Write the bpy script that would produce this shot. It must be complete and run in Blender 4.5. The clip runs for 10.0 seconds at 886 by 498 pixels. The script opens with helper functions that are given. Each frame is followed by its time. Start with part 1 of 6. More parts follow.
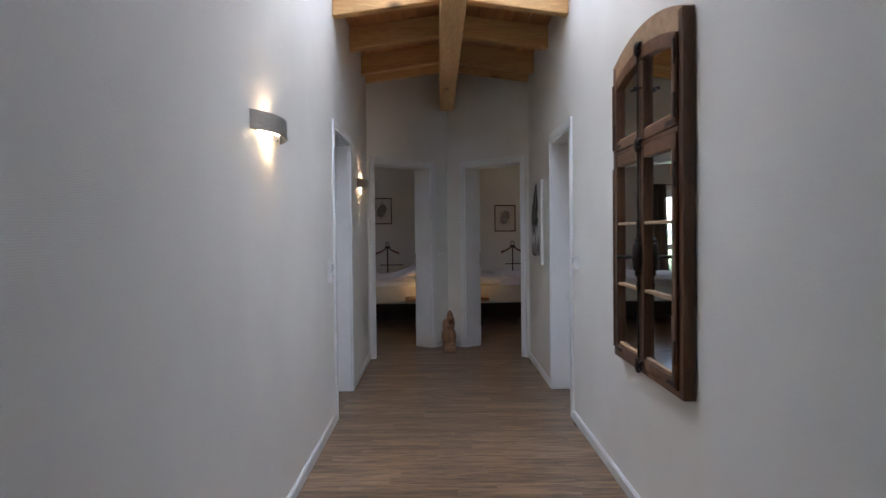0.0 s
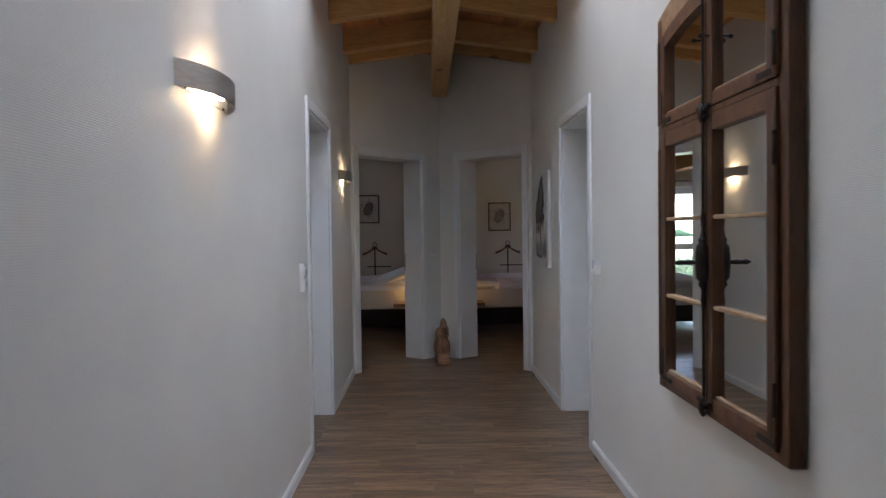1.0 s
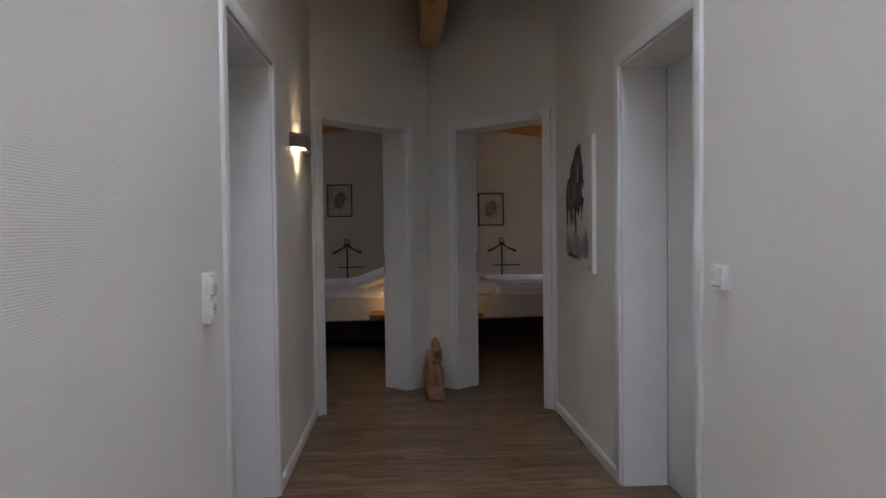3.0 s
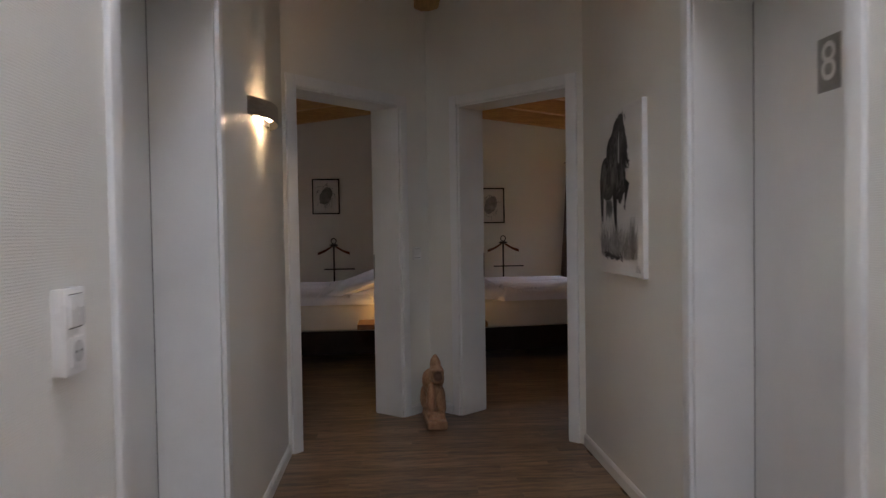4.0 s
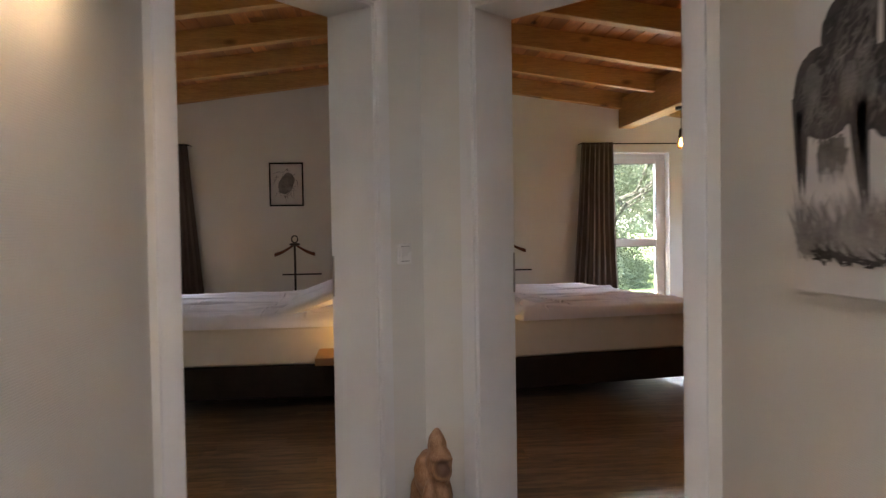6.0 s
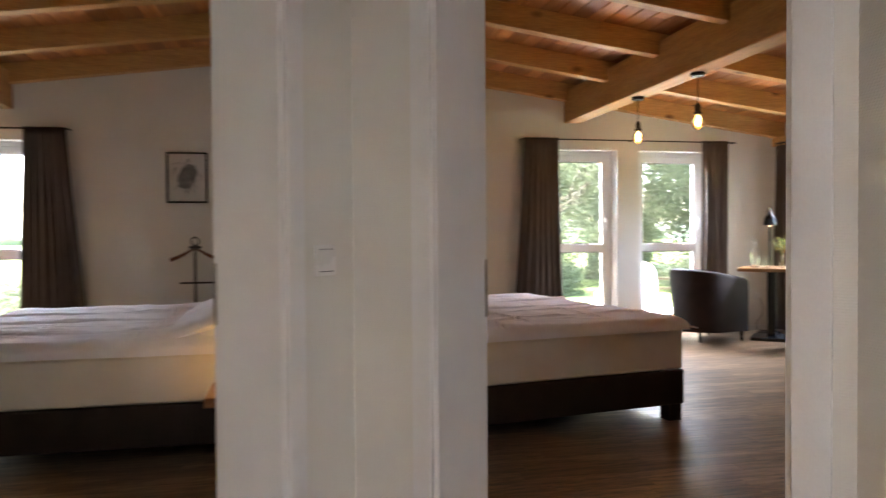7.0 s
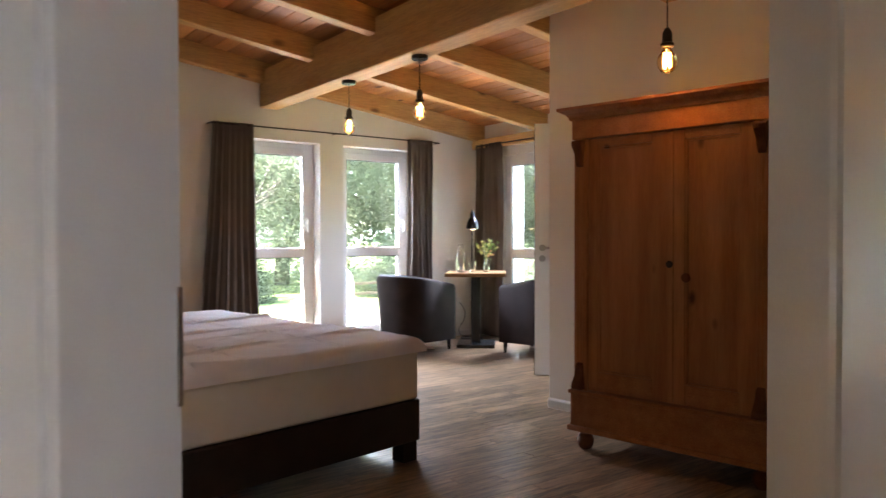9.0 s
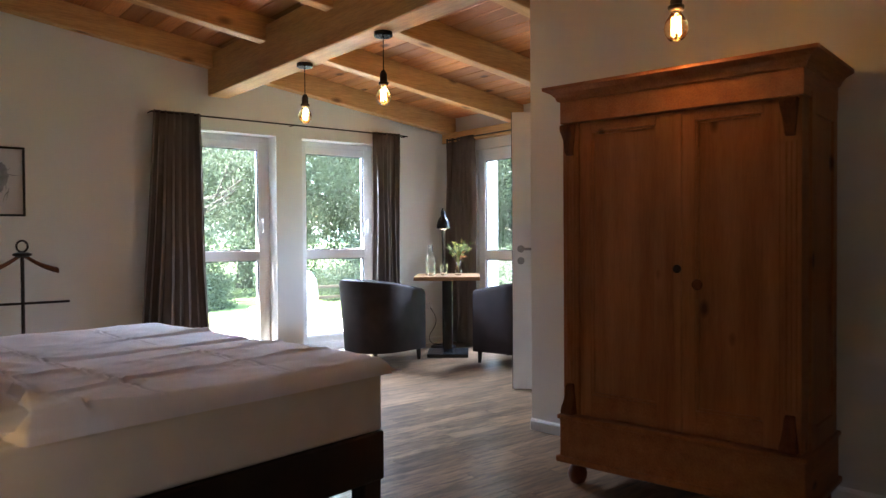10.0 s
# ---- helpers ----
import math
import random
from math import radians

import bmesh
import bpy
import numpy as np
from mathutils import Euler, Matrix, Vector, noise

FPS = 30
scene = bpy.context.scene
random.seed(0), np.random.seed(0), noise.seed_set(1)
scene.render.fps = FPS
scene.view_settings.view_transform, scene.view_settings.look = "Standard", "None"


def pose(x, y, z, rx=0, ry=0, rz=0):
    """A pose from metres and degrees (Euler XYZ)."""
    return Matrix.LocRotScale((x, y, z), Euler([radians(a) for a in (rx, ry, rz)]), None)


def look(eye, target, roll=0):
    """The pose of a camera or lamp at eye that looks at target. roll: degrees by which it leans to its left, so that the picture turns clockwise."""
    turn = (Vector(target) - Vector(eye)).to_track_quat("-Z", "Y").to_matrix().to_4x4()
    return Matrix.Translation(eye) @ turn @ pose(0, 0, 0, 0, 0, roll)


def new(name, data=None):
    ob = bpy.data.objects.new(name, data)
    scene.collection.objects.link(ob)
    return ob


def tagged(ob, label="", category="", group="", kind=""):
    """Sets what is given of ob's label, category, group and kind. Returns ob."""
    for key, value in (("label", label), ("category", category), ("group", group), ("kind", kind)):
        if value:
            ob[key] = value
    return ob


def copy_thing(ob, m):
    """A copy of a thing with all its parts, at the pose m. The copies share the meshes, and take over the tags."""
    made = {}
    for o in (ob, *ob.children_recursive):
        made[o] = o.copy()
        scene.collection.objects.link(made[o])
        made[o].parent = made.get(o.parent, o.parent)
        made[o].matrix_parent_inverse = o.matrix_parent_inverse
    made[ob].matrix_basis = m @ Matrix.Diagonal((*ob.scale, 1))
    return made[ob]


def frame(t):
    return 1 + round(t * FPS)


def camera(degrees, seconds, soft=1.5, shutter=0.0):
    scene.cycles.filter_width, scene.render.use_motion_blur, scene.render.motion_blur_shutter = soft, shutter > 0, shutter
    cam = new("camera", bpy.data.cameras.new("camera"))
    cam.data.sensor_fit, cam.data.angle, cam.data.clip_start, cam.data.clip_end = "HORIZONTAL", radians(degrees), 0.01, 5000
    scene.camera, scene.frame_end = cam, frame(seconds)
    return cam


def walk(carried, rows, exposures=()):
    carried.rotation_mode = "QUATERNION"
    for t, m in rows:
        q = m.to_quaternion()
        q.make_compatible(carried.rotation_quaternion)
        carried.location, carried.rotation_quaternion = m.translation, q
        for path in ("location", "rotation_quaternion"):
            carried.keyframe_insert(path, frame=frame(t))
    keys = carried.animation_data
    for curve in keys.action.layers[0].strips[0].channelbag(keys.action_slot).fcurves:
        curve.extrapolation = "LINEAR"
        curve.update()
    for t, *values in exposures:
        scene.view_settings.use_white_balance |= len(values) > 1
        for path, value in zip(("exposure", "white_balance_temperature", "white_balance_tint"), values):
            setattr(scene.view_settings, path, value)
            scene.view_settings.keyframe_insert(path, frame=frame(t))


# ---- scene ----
cam = camera(63.0, 10.0, soft=1.35, shutter=0.5)
EXPOSURES = [(0, 3.52, 5750, 12.5), (0.5, 3.50, 5750, 12.5), (1.0, 3.36, 5800, 13), (2.5, 3.23, 5950, 14.5), (4, 3.34, 6450, 16), (4.5, 3.50, 6600, 16), (5.5, 3.98, 6850, 17), (7, 4.58, 7050, 16.5), (8, 4.47, 6800, 15.5), (9, 4.62, 6650, 15), (9.5, 4.58, 6300, 14), (10, 4.34, 6000, 12)]
PATH = [
    (0, (-0.094, 0.061, 1.281), (-0.084, 2.06, 1.234), -0.6),
    (0.5, (-0.145, 0.428, 1.273), (-0.117, 2.427, 1.224), -0.6),
    (1, (-0.126, 0.835, 1.274), (-0.085, 2.834, 1.226), -0.7),
    (1.5, (-0.166, 1.245, 1.252), (-0.109, 3.244, 1.201), -0.7),
    (2, (-0.196, 1.601, 1.244), (-0.115, 3.599, 1.19), -0.7),
    (2.5, (-0.212, 2.063, 1.243), (-0.115, 4.06, 1.188), -0.6),
    (4, (-0.228, 3.426, 1.205), (-0.094, 5.421, 1.15), -0.9),
    (4.5, (-0.246, 3.893, 1.195), (-0.096, 5.886, 1.14), -0.8),
    (5, (-0.22, 4.364, 1.173), (-0.04, 6.355, 1.117), -0.8),
    (5.5, (-0.222, 4.818, 1.164), (-0.038, 6.809, 1.107), -0.9),
    (6.8, (-0.161, 6.066, 1.107), (0.142, 8.043, 1.07), -0.5),
    (7, (-0.161, 6.234, 1.115), (0.242, 8.192, 1.075), -0.4),
    (7.5, (-0.099, 6.558, 1.104), (0.564, 8.444, 1.059), -0.0),
    (8, (-0.015, 6.826, 1.119), (0.839, 8.634, 1.08), -0.1),
    (8.5, (0.027, 7.037, 1.115), (1.042, 8.759, 1.078), -0.0),
    (9, (0.072, 7.192, 1.112), (1.259, 8.802, 1.077), -0.1),
    (9.5, (0.199, 7.383, 1.085), (1.447, 8.945, 1.051), -0.2),
    (10, (0.409, 7.633, 1.115), (1.662, 9.191, 1.08), -0.4),
]
walk(cam, [(t, look(eye, target, roll)) for t, eye, target, roll in PATH], EXPOSURES)

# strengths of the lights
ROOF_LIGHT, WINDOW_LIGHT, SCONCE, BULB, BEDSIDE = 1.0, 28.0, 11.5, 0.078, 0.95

# ---------------------------------------------------------------- world and large lights
world = bpy.data.worlds.new("world")
scene.world = world
world.use_nodes = True
wn = world.node_tree
sky = wn.nodes.new("ShaderNodeTexSky")
sky.sky_type = "NISHITA"
sky.sun_disc = False
sky.sun_elevation, sky.sun_rotation = radians(59), radians(286)
wn.links.new(sky.outputs[0], wn.nodes["Background"].inputs[0])
wn.nodes["Background"].inputs[1].default_value = 0.15


def lamp(name, kind, place, energy, color=(1, 1, 1), **more):
    data = bpy.data.lights.new(name, kind)
    data.energy, data.color = energy, color
    ob = new(name, data)
    ob.matrix_world = place
    return ob


sun = lamp("sun", "SUN", look((-14, 4, 24), (0, 0, 0)), 4.3, (1, 0.95, 0.86))
sun.data.angle = radians(0.6)


# area lamp added at an opening in place of the sky's own light
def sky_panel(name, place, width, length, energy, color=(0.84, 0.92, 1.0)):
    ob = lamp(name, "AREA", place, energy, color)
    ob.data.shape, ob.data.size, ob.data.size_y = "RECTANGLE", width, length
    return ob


# ---------------------------------------------------------------- plan, in metres
HALF = 0.813          # half width of the corridor
WALL = 0.26           # thickness of the corridor walls
BACK = 13.6           # gable wall of the bedrooms
SIDE = 5.30           # eaves walls
CORNER_Y, APEX_Y = 7.335, 8.25
SLOPE = 0.135


def rafter_low(x):
    return 2.885 - SLOPE * abs(x)


def roof_low(x):
    return rafter_low(x) + 0.18


# ---------------------------------------------------------------- materials
def nodes_of(name):
    m = bpy.data.materials.new(name)
    m.use_nodes = True
    return m, m.node_tree.nodes, m.node_tree.links, m.node_tree.nodes["Principled BSDF"]


def ramp(nodes, links, source, low, high, a=0.3, b=0.7):
    r = nodes.new("ShaderNodeValToRGB")
    r.color_ramp.elements[0].position, r.color_ramp.elements[1].position = a, b
    r.color_ramp.elements[0].color, r.color_ramp.elements[1].color = (*low, 1), (*high, 1)
    links.new(source, r.inputs[0])
    return r.outputs[0]


def noise_node(nodes, links, scale, stretch=(1, 1, 1), detail=4.0, coords="Object", rough=0.55, shift=None):
    c = nodes.new("ShaderNodeTexCoord")
    mp = nodes.new("ShaderNodeMapping")
    if shift is not None:
        k = nodes.new("ShaderNodeVectorMath")
        k.operation = "MULTIPLY"
        k.inputs[1].default_value = (41.0, 173.0, 67.0)
        links.new(shift, k.inputs[0])
        links.new(k.outputs[0], mp.inputs["Location"])
    mp.inputs["Scale"].default_value = stretch
    n = nodes.new("ShaderNodeTexNoise")
    n.inputs["Scale"].default_value, n.inputs["Detail"].default_value = scale, detail
    n.inputs["Roughness"].default_value = rough
    links.new(c.outputs[coords], mp.inputs[0])
    links.new(mp.outputs[0], n.inputs["Vector"])
    return n.outputs["Fac"]


def mixed(nodes, links, a, b, factor, mode="MIX"):
    mx = nodes.new("ShaderNodeMix")
    mx.data_type, mx.blend_type = "RGBA", mode
    for value, slot in ((a, mx.inputs[6]), (b, mx.inputs[7])):
        if isinstance(value, tuple):
            slot.default_value = (*value, 1)
        else:
            links.new(value, slot)
    if isinstance(factor, float):
        mx.inputs[0].default_value = factor
    else:
        links.new(factor, mx.inputs[0])
    return mx.outputs[2]


def bump(nodes, links, bsdf, height, strength, distance=0.002):
    b = nodes.new("ShaderNodeBump")
    b.inputs["Strength"].default_value, b.inputs["Distance"].default_value = strength, distance
    links.new(height, b.inputs["Height"])
    links.new(b.outputs[0], bsdf.inputs["Normal"])
    return b


def plain(name, low, high, rough=0.6, metal=0.0, scale=18.0, stretch=(1, 1, 1), relief=0.15, fine=220.0, distance=0.001, sheen=0.0, spec=0.5):
    """Two scales of variation between two colours, and a fine relief."""
    m, nodes, links, bsdf = nodes_of(name)
    big = noise_node(nodes, links, scale, stretch)
    small = noise_node(nodes, links, fine, stretch, 3.0)
    col = ramp(nodes, links, big, low, high, 0.32, 0.68)
    col = mixed(nodes, links, col, ramp(nodes, links, small, low, high, 0.4, 0.6), 0.25)
    links.new(col, bsdf.inputs["Base Color"])
    rg = nodes.new("ShaderNodeMapRange")
    rg.inputs["To Min"].default_value, rg.inputs["To Max"].default_value = max(rough - 0.08, 0.02), min(rough + 0.08, 1)
    links.new(big, rg.inputs["Value"])
    links.new(rg.outputs[0], bsdf.inputs["Roughness"])
    bsdf.inputs["Metallic"].default_value = metal
    bsdf.inputs["Specular IOR Level"].default_value = spec
    bsdf.inputs["Sheen Weight"].default_value = sheen
    if relief:
        bump(nodes, links, bsdf, small, relief, distance)
    return m


def wood(name, dark, light, grain=(1, 1, 1), scale=5.0, rough=0.5, knots=0.0, island=False, piece=False, spec=0.4, relief=0.25, coat=0.0, streak=0.4, tones=(0.79, 1.1), fineness=9.0, spread=0.2):
    """Timber: long streaks along the axis with the small stretch, broad figure, knots, and a tone of its own for each piece."""
    m, nodes, links, bsdf = nodes_of(name)
    own = None
    if island:
        own = nodes.new("ShaderNodeNewGeometry").outputs["Random Per Island"]
    elif piece:
        own = nodes.new("ShaderNodeObjectInfo").outputs["Random"]
    broad = noise_node(nodes, links, scale, grain, 5.0, shift=own)
    fine = noise_node(nodes, links, scale * fineness, grain, 6.0, rough=0.7, shift=own)
    col = ramp(nodes, links, broad, dark, light, 0.5 - spread, 0.5 + spread)
    col = mixed(nodes, links, col, ramp(nodes, links, fine, tuple(c * 0.6 for c in dark), light, 0.35, 0.62), streak)
    if knots:
        c = nodes.new("ShaderNodeTexCoord")
        mp = nodes.new("ShaderNodeMapping")
        mp.inputs["Scale"].default_value = tuple(0.5 + 0.5 * g / max(grain) for g in grain)
        v = nodes.new("ShaderNodeTexVoronoi")
        v.inputs["Scale"].default_value = knots
        links.new(c.outputs["Object"], mp.inputs[0])
        links.new(mp.outputs[0], v.inputs["Vector"])
        spot = ramp(nodes, links, v.outputs["Distance"], (1, 1, 1), (0, 0, 0), 0.05, 0.13)
        col = mixed(nodes, links, col, tuple(c * 0.35 for c in dark), spot)
    if own is not None:
        tone = ramp(nodes, links, own, (tones[0], tones[0] * 0.985, tones[0] * 0.965), (tones[1], tones[1], tones[1] * 0.985), 0.0, 1.0)
        col = mixed(nodes, links, col, tone, 1.0, "MULTIPLY")
    links.new(col, bsdf.inputs["Base Color"])
    rg = nodes.new("ShaderNodeMapRange")
    rg.inputs["To Min"].default_value, rg.inputs["To Max"].default_value = max(rough - 0.1, 0.05), min(rough + 0.12, 1)
    links.new(fine, rg.inputs["Value"])
    links.new(rg.outputs[0], bsdf.inputs["Roughness"])
    bsdf.inputs["Specular IOR Level"].default_value = spec
    bsdf.inputs["Coat Weight"].default_value, bsdf.inputs["Coat Roughness"].default_value = coat, 0.2
    bump(nodes, links, bsdf, fine, relief, 0.0015)
    return m


def wallpaper(name):
    """Painted wallpaper with a fine, slightly wavy horizontal rib."""
    m, nodes, links, bsdf = nodes_of(name)
    big = noise_node(nodes, links, 1.3, (1, 1, 1), 3.0)
    links.new(ramp(nodes, links, big, (0.738, 0.722, 0.672), (0.798, 0.782, 0.732)), bsdf.inputs["Base Color"])
    c = nodes.new("ShaderNodeTexCoord")
    rib = nodes.new("ShaderNodeTexWave")
    rib.wave_type, rib.bands_direction, rib.wave_profile = "BANDS", "Z", "SIN"
    for key, value in (("Scale", 58.0), ("Distortion", 1.3), ("Detail", 2.0), ("Detail Scale", 0.5), ("Detail Roughness", 0.6)):
        rib.inputs[key].default_value = value
    links.new(c.outputs["Object"], rib.inputs["Vector"])
    split = nodes.new("ShaderNodeVectorMath")
    split.operation = "DOT_PRODUCT"
    links.new(c.outputs["Object"], split.inputs[0])
    split.inputs[1].default_value = (0.42, 1.0, 0.62)
    across = nodes.new("ShaderNodeCombineXYZ")
    links.new(split.outputs["Value"], across.inputs[0])
    bead = nodes.new("ShaderNodeTexWave")
    bead.wave_type, bead.bands_direction, bead.wave_profile = "BANDS", "X", "SIN"
    bead.inputs["Scale"].default_value = 40.0
    links.new(across.outputs[0], bead.inputs["Vector"])
    weave = nodes.new("ShaderNodeMath")
    weave.operation = "MULTIPLY_ADD"
    links.new(bead.outputs["Fac"], weave.inputs[0])
    weave.inputs[1].default_value = 0.75
    links.new(rib.outputs["Fac"], weave.inputs[2])
    grain = noise_node(nodes, links, 210.0, (1, 1, 2.0), 2.0)
    h = nodes.new("ShaderNodeMath")
    h.operation = "MULTIPLY_ADD"
    links.new(weave.outputs[0], h.inputs[0])
    h.inputs[1].default_value = 0.38
    links.new(grain, h.inputs[2])
    bsdf.inputs["Roughness"].default_value = 0.55
    bsdf.inputs["Specular IOR Level"].default_value = 0.4
    bump(nodes, links, bsdf, h.outputs[0], 0.7, 0.0009)
    return m


def glass(name, tint=(1, 1, 1)):
    m, nodes, links, bsdf = nodes_of(name)
    bsdf.inputs["Base Color"].default_value = (*tint, 1)
    bsdf.inputs["Roughness"].default_value = 0.0
    bsdf.inputs["Transmission Weight"].default_value = 1.0
    bsdf.inputs["IOR"].default_value = 1.45
    return m


def glow(name, color, strength):
    m, nodes, links, bsdf = nodes_of(name)
    bsdf.inputs["Base Color"].default_value = (0.8, 0.75, 0.65, 1)
    bsdf.inputs["Emission Color"].default_value = (*color, 1)
    bsdf.inputs["Emission Strength"].default_value = strength
    return m


def mirror_glass(name):
    m, nodes, links, bsdf = nodes_of(name)
    n = noise_node(nodes, links, 3.0)
    links.new(ramp(nodes, links, n, (0.80, 0.82, 0.82), (0.86, 0.88, 0.88)), bsdf.inputs["Base Color"])
    bsdf.inputs["Metallic"].default_value = 1.0
    bsdf.inputs["Roughness"].default_value = 0.015
    bump(nodes, links, bsdf, noise_node(nodes, links, 6.0), 0.02, 0.002)
    return m


def window_glass(name):
    m, nodes, links, bsdf = nodes_of(name)
    out = nodes["Material Output"]
    t, g, mx = nodes.new("ShaderNodeBsdfTransparent"), nodes.new("ShaderNodeBsdfGlossy"), nodes.new("ShaderNodeMixShader")
    g.inputs["Roughness"].default_value = 0.02
    f = nodes.new("ShaderNodeFresnel")
    f.inputs["IOR"].default_value = 1.3
    links.new(f.outputs[0], mx.inputs[0])
    links.new(t.outputs[0], mx.inputs[1])
    links.new(g.outputs[0], mx.inputs[2])
    links.new(mx.outputs[0], out.inputs[0])
    nodes.remove(bsdf)
    return m


WALLPAPER = wallpaper("ribbed white wallpaper")
WHITE = plain("white lacquer", (0.76, 0.76, 0.75), (0.83, 0.83, 0.82), 0.32, scale=4, relief=0.04)
SKIRT = plain("matt white skirting paint", (0.66, 0.65, 0.63), (0.73, 0.72, 0.70), 0.55, scale=6, relief=0.05)
PVC = plain("white window plastic", (0.78, 0.78, 0.78), (0.84, 0.84, 0.84), 0.3, scale=5, relief=0.02)
SWITCH = plain("white switch plastic", (0.78, 0.77, 0.75), (0.84, 0.83, 0.81), 0.28, scale=9, relief=0.0)
DARK = plain("dark slot", (0.02, 0.02, 0.02), (0.03, 0.03, 0.03), 0.6)
GASKET = plain("grey rubber seal", (0.10, 0.10, 0.10), (0.14, 0.14, 0.14), 0.6)
SPRUCE_Y = wood("spruce beam", (0.50, 0.265, 0.09), (0.72, 0.45, 0.185), (6, 0.5, 6), 2.2, 0.55, 3.2)
SPRUCE_X = wood("spruce rafter", (0.50, 0.255, 0.085), (0.72, 0.44, 0.175), (0.5, 6, 6), 2.2, 0.55, 3.2)
BOARDS = wood("spruce ceiling boards", (0.43, 0.145, 0.037), (0.69, 0.31, 0.092), (9, 0.6, 9), 1.6, 0.5, 3.6, island=True, tones=(0.62, 1.25))
FLOOR_LOOK = dict(dark=(0.046, 0.025, 0.014), light=(0.365, 0.232, 0.138), grain=(1.3, 11, 4), scale=2.6, rough=0.31, spec=0.37, relief=0.06, streak=0.62, tones=(0.66, 1.20), fineness=2.8, spread=0.08)
OAK = wood("oak laminate plank", piece=True, **FLOOR_LOOK)
WALNUT = wood("old walnut stain", (0.042, 0.018, 0.009), (0.165, 0.074, 0.034), (7, 7, 0.6), 3.0, 0.42)
WALNUT_H = wood("old walnut rail", (0.066, 0.029, 0.014), (0.23, 0.108, 0.050), (7, 0.6, 7), 3.0, 0.42)
LIGHTBAR = wood("worn light oak bar", (0.28, 0.16, 0.08), (0.52, 0.35, 0.20), (7, 0.6, 7), 3.0, 0.5)
PINE = wood("waxed old pine", (0.275, 0.102, 0.039), (0.45, 0.195, 0.083), (7, 7, 0.55), 2.2, 0.5, 5.5, streak=0.22, relief=0.12, spec=0.22)
PINE_H = wood("waxed old pine rail", (0.275, 0.102, 0.039), (0.45, 0.195, 0.083), (7, 0.55, 7), 2.2, 0.5, 5.5, spec=0.22)
CARVED = wood("dark carved pine", (0.085, 0.026, 0.010), (0.20, 0.068, 0.025), (4, 4, 2), 8.0, 0.6, spec=0.2)
STATUE = wood("carved teak", (0.25, 0.122, 0.06), (0.53, 0.315, 0.185), (5, 5, 1.0), 8.0, 0.55)


def dark_spot(m, centre, radius):
    """A darker spot with a soft edge on a carved thing."""
    nodes, links = m.node_tree.nodes, m.node_tree.links
    bsdf = nodes["Principled BSDF"]
    old = bsdf.inputs["Base Color"].links[0].from_socket
    c, v = nodes.new("ShaderNodeTexCoord"), nodes.new("ShaderNodeVectorMath")
    v.operation = "DISTANCE"
    v.inputs[1].default_value = centre
    links.new(c.outputs["Object"], v.inputs[0])
    spot = ramp(nodes, links, v.outputs["Value"], (1, 1, 1), (0, 0, 0), radius * 0.7, radius)
    links.new(mixed(nodes, links, old, (0.13, 0.066, 0.04), spot), bsdf.inputs["Base Color"])


dark_spot(STATUE, (0.012, -0.110, 0.315), 0.036)
TABLETOP = wood("oiled oak top", (0.22, 0.105, 0.042), (0.39, 0.215, 0.095), (0.6, 7, 7), 3.0, 0.4)
SHELF = wood("nightstand oak", (0.30, 0.13, 0.05), (0.46, 0.24, 0.10), (0.6, 7, 7), 3.0, 0.4)
IRON = plain("black iron", (0.018, 0.014, 0.012), (0.05, 0.038, 0.032), 0.5, 0.6, scale=30)
BLACK = plain("black enamel", (0.008, 0.008, 0.009), (0.014, 0.014, 0.015), 0.22, scale=12, relief=0.0)
STEEL = plain("brushed nickel", (0.42, 0.40, 0.375), (0.54, 0.515, 0.49), 0.38, 1.0, scale=20, stretch=(1, 1, 8), relief=0.05)
SATIN = plain("satin steel", (0.34, 0.34, 0.34), (0.44, 0.44, 0.43), 0.3, 1.0, scale=20, relief=0.03)
LINEN = plain("white bed linen", (0.80, 0.80, 0.87), (0.87, 0.87, 0.935), 0.85, scale=7, relief=0.25, fine=420, sheen=0.2, spec=0.2)
SHEET = plain("cream fitted sheet", (0.68, 0.64, 0.58), (0.76, 0.72, 0.66), 0.85, scale=5, relief=0.2, fine=420, spec=0.2)
BEDFRAME = plain("dark brown faux leather", (0.020, 0.012, 0.0095), (0.033, 0.021, 0.016), 0.6, spec=0.2, scale=9, relief=0.3, fine=260)
LEATHER = plain("anthracite leather", (0.021, 0.0135, 0.0125), (0.033, 0.022, 0.0195), 0.62, spec=0.1, scale=7, relief=0.35, fine=300, distance=0.0015)
CURTAIN = plain("taupe curtain cloth", (0.110, 0.084, 0.071), (0.160, 0.128, 0.110), 0.9, scale=6, stretch=(1, 1, 0.3), relief=0.3, fine=380, sheen=0.03, spec=0.1)
CANVAS = plain("primed canvas", (0.72, 0.70, 0.68), (0.78, 0.76, 0.74), 0.8, scale=5, relief=0.4, fine=500)
CHARCOAL = plain("charcoal strokes", (0.010, 0.009, 0.009), (0.14, 0.128, 0.124), 0.9, scale=8, stretch=(1, 1, 0.5), relief=0.2)
SOFT = plain("soft charcoal", (0.075, 0.070, 0.067), (0.30, 0.285, 0.275), 0.9, scale=14, relief=0.1)
SMUDGE = plain("grey charcoal wash", (0.16, 0.15, 0.145), (0.42, 0.40, 0.39), 0.9, scale=12, relief=0.1)
HAZE = plain("faint charcoal haze", (0.36, 0.345, 0.335), (0.60, 0.58, 0.565), 0.9, scale=16, relief=0.1)
PAPER = plain("drawing paper", (0.60, 0.57, 0.54), (0.68, 0.65, 0.62), 0.8, scale=6, relief=0.1)
CLEAR = glass("clear glass")
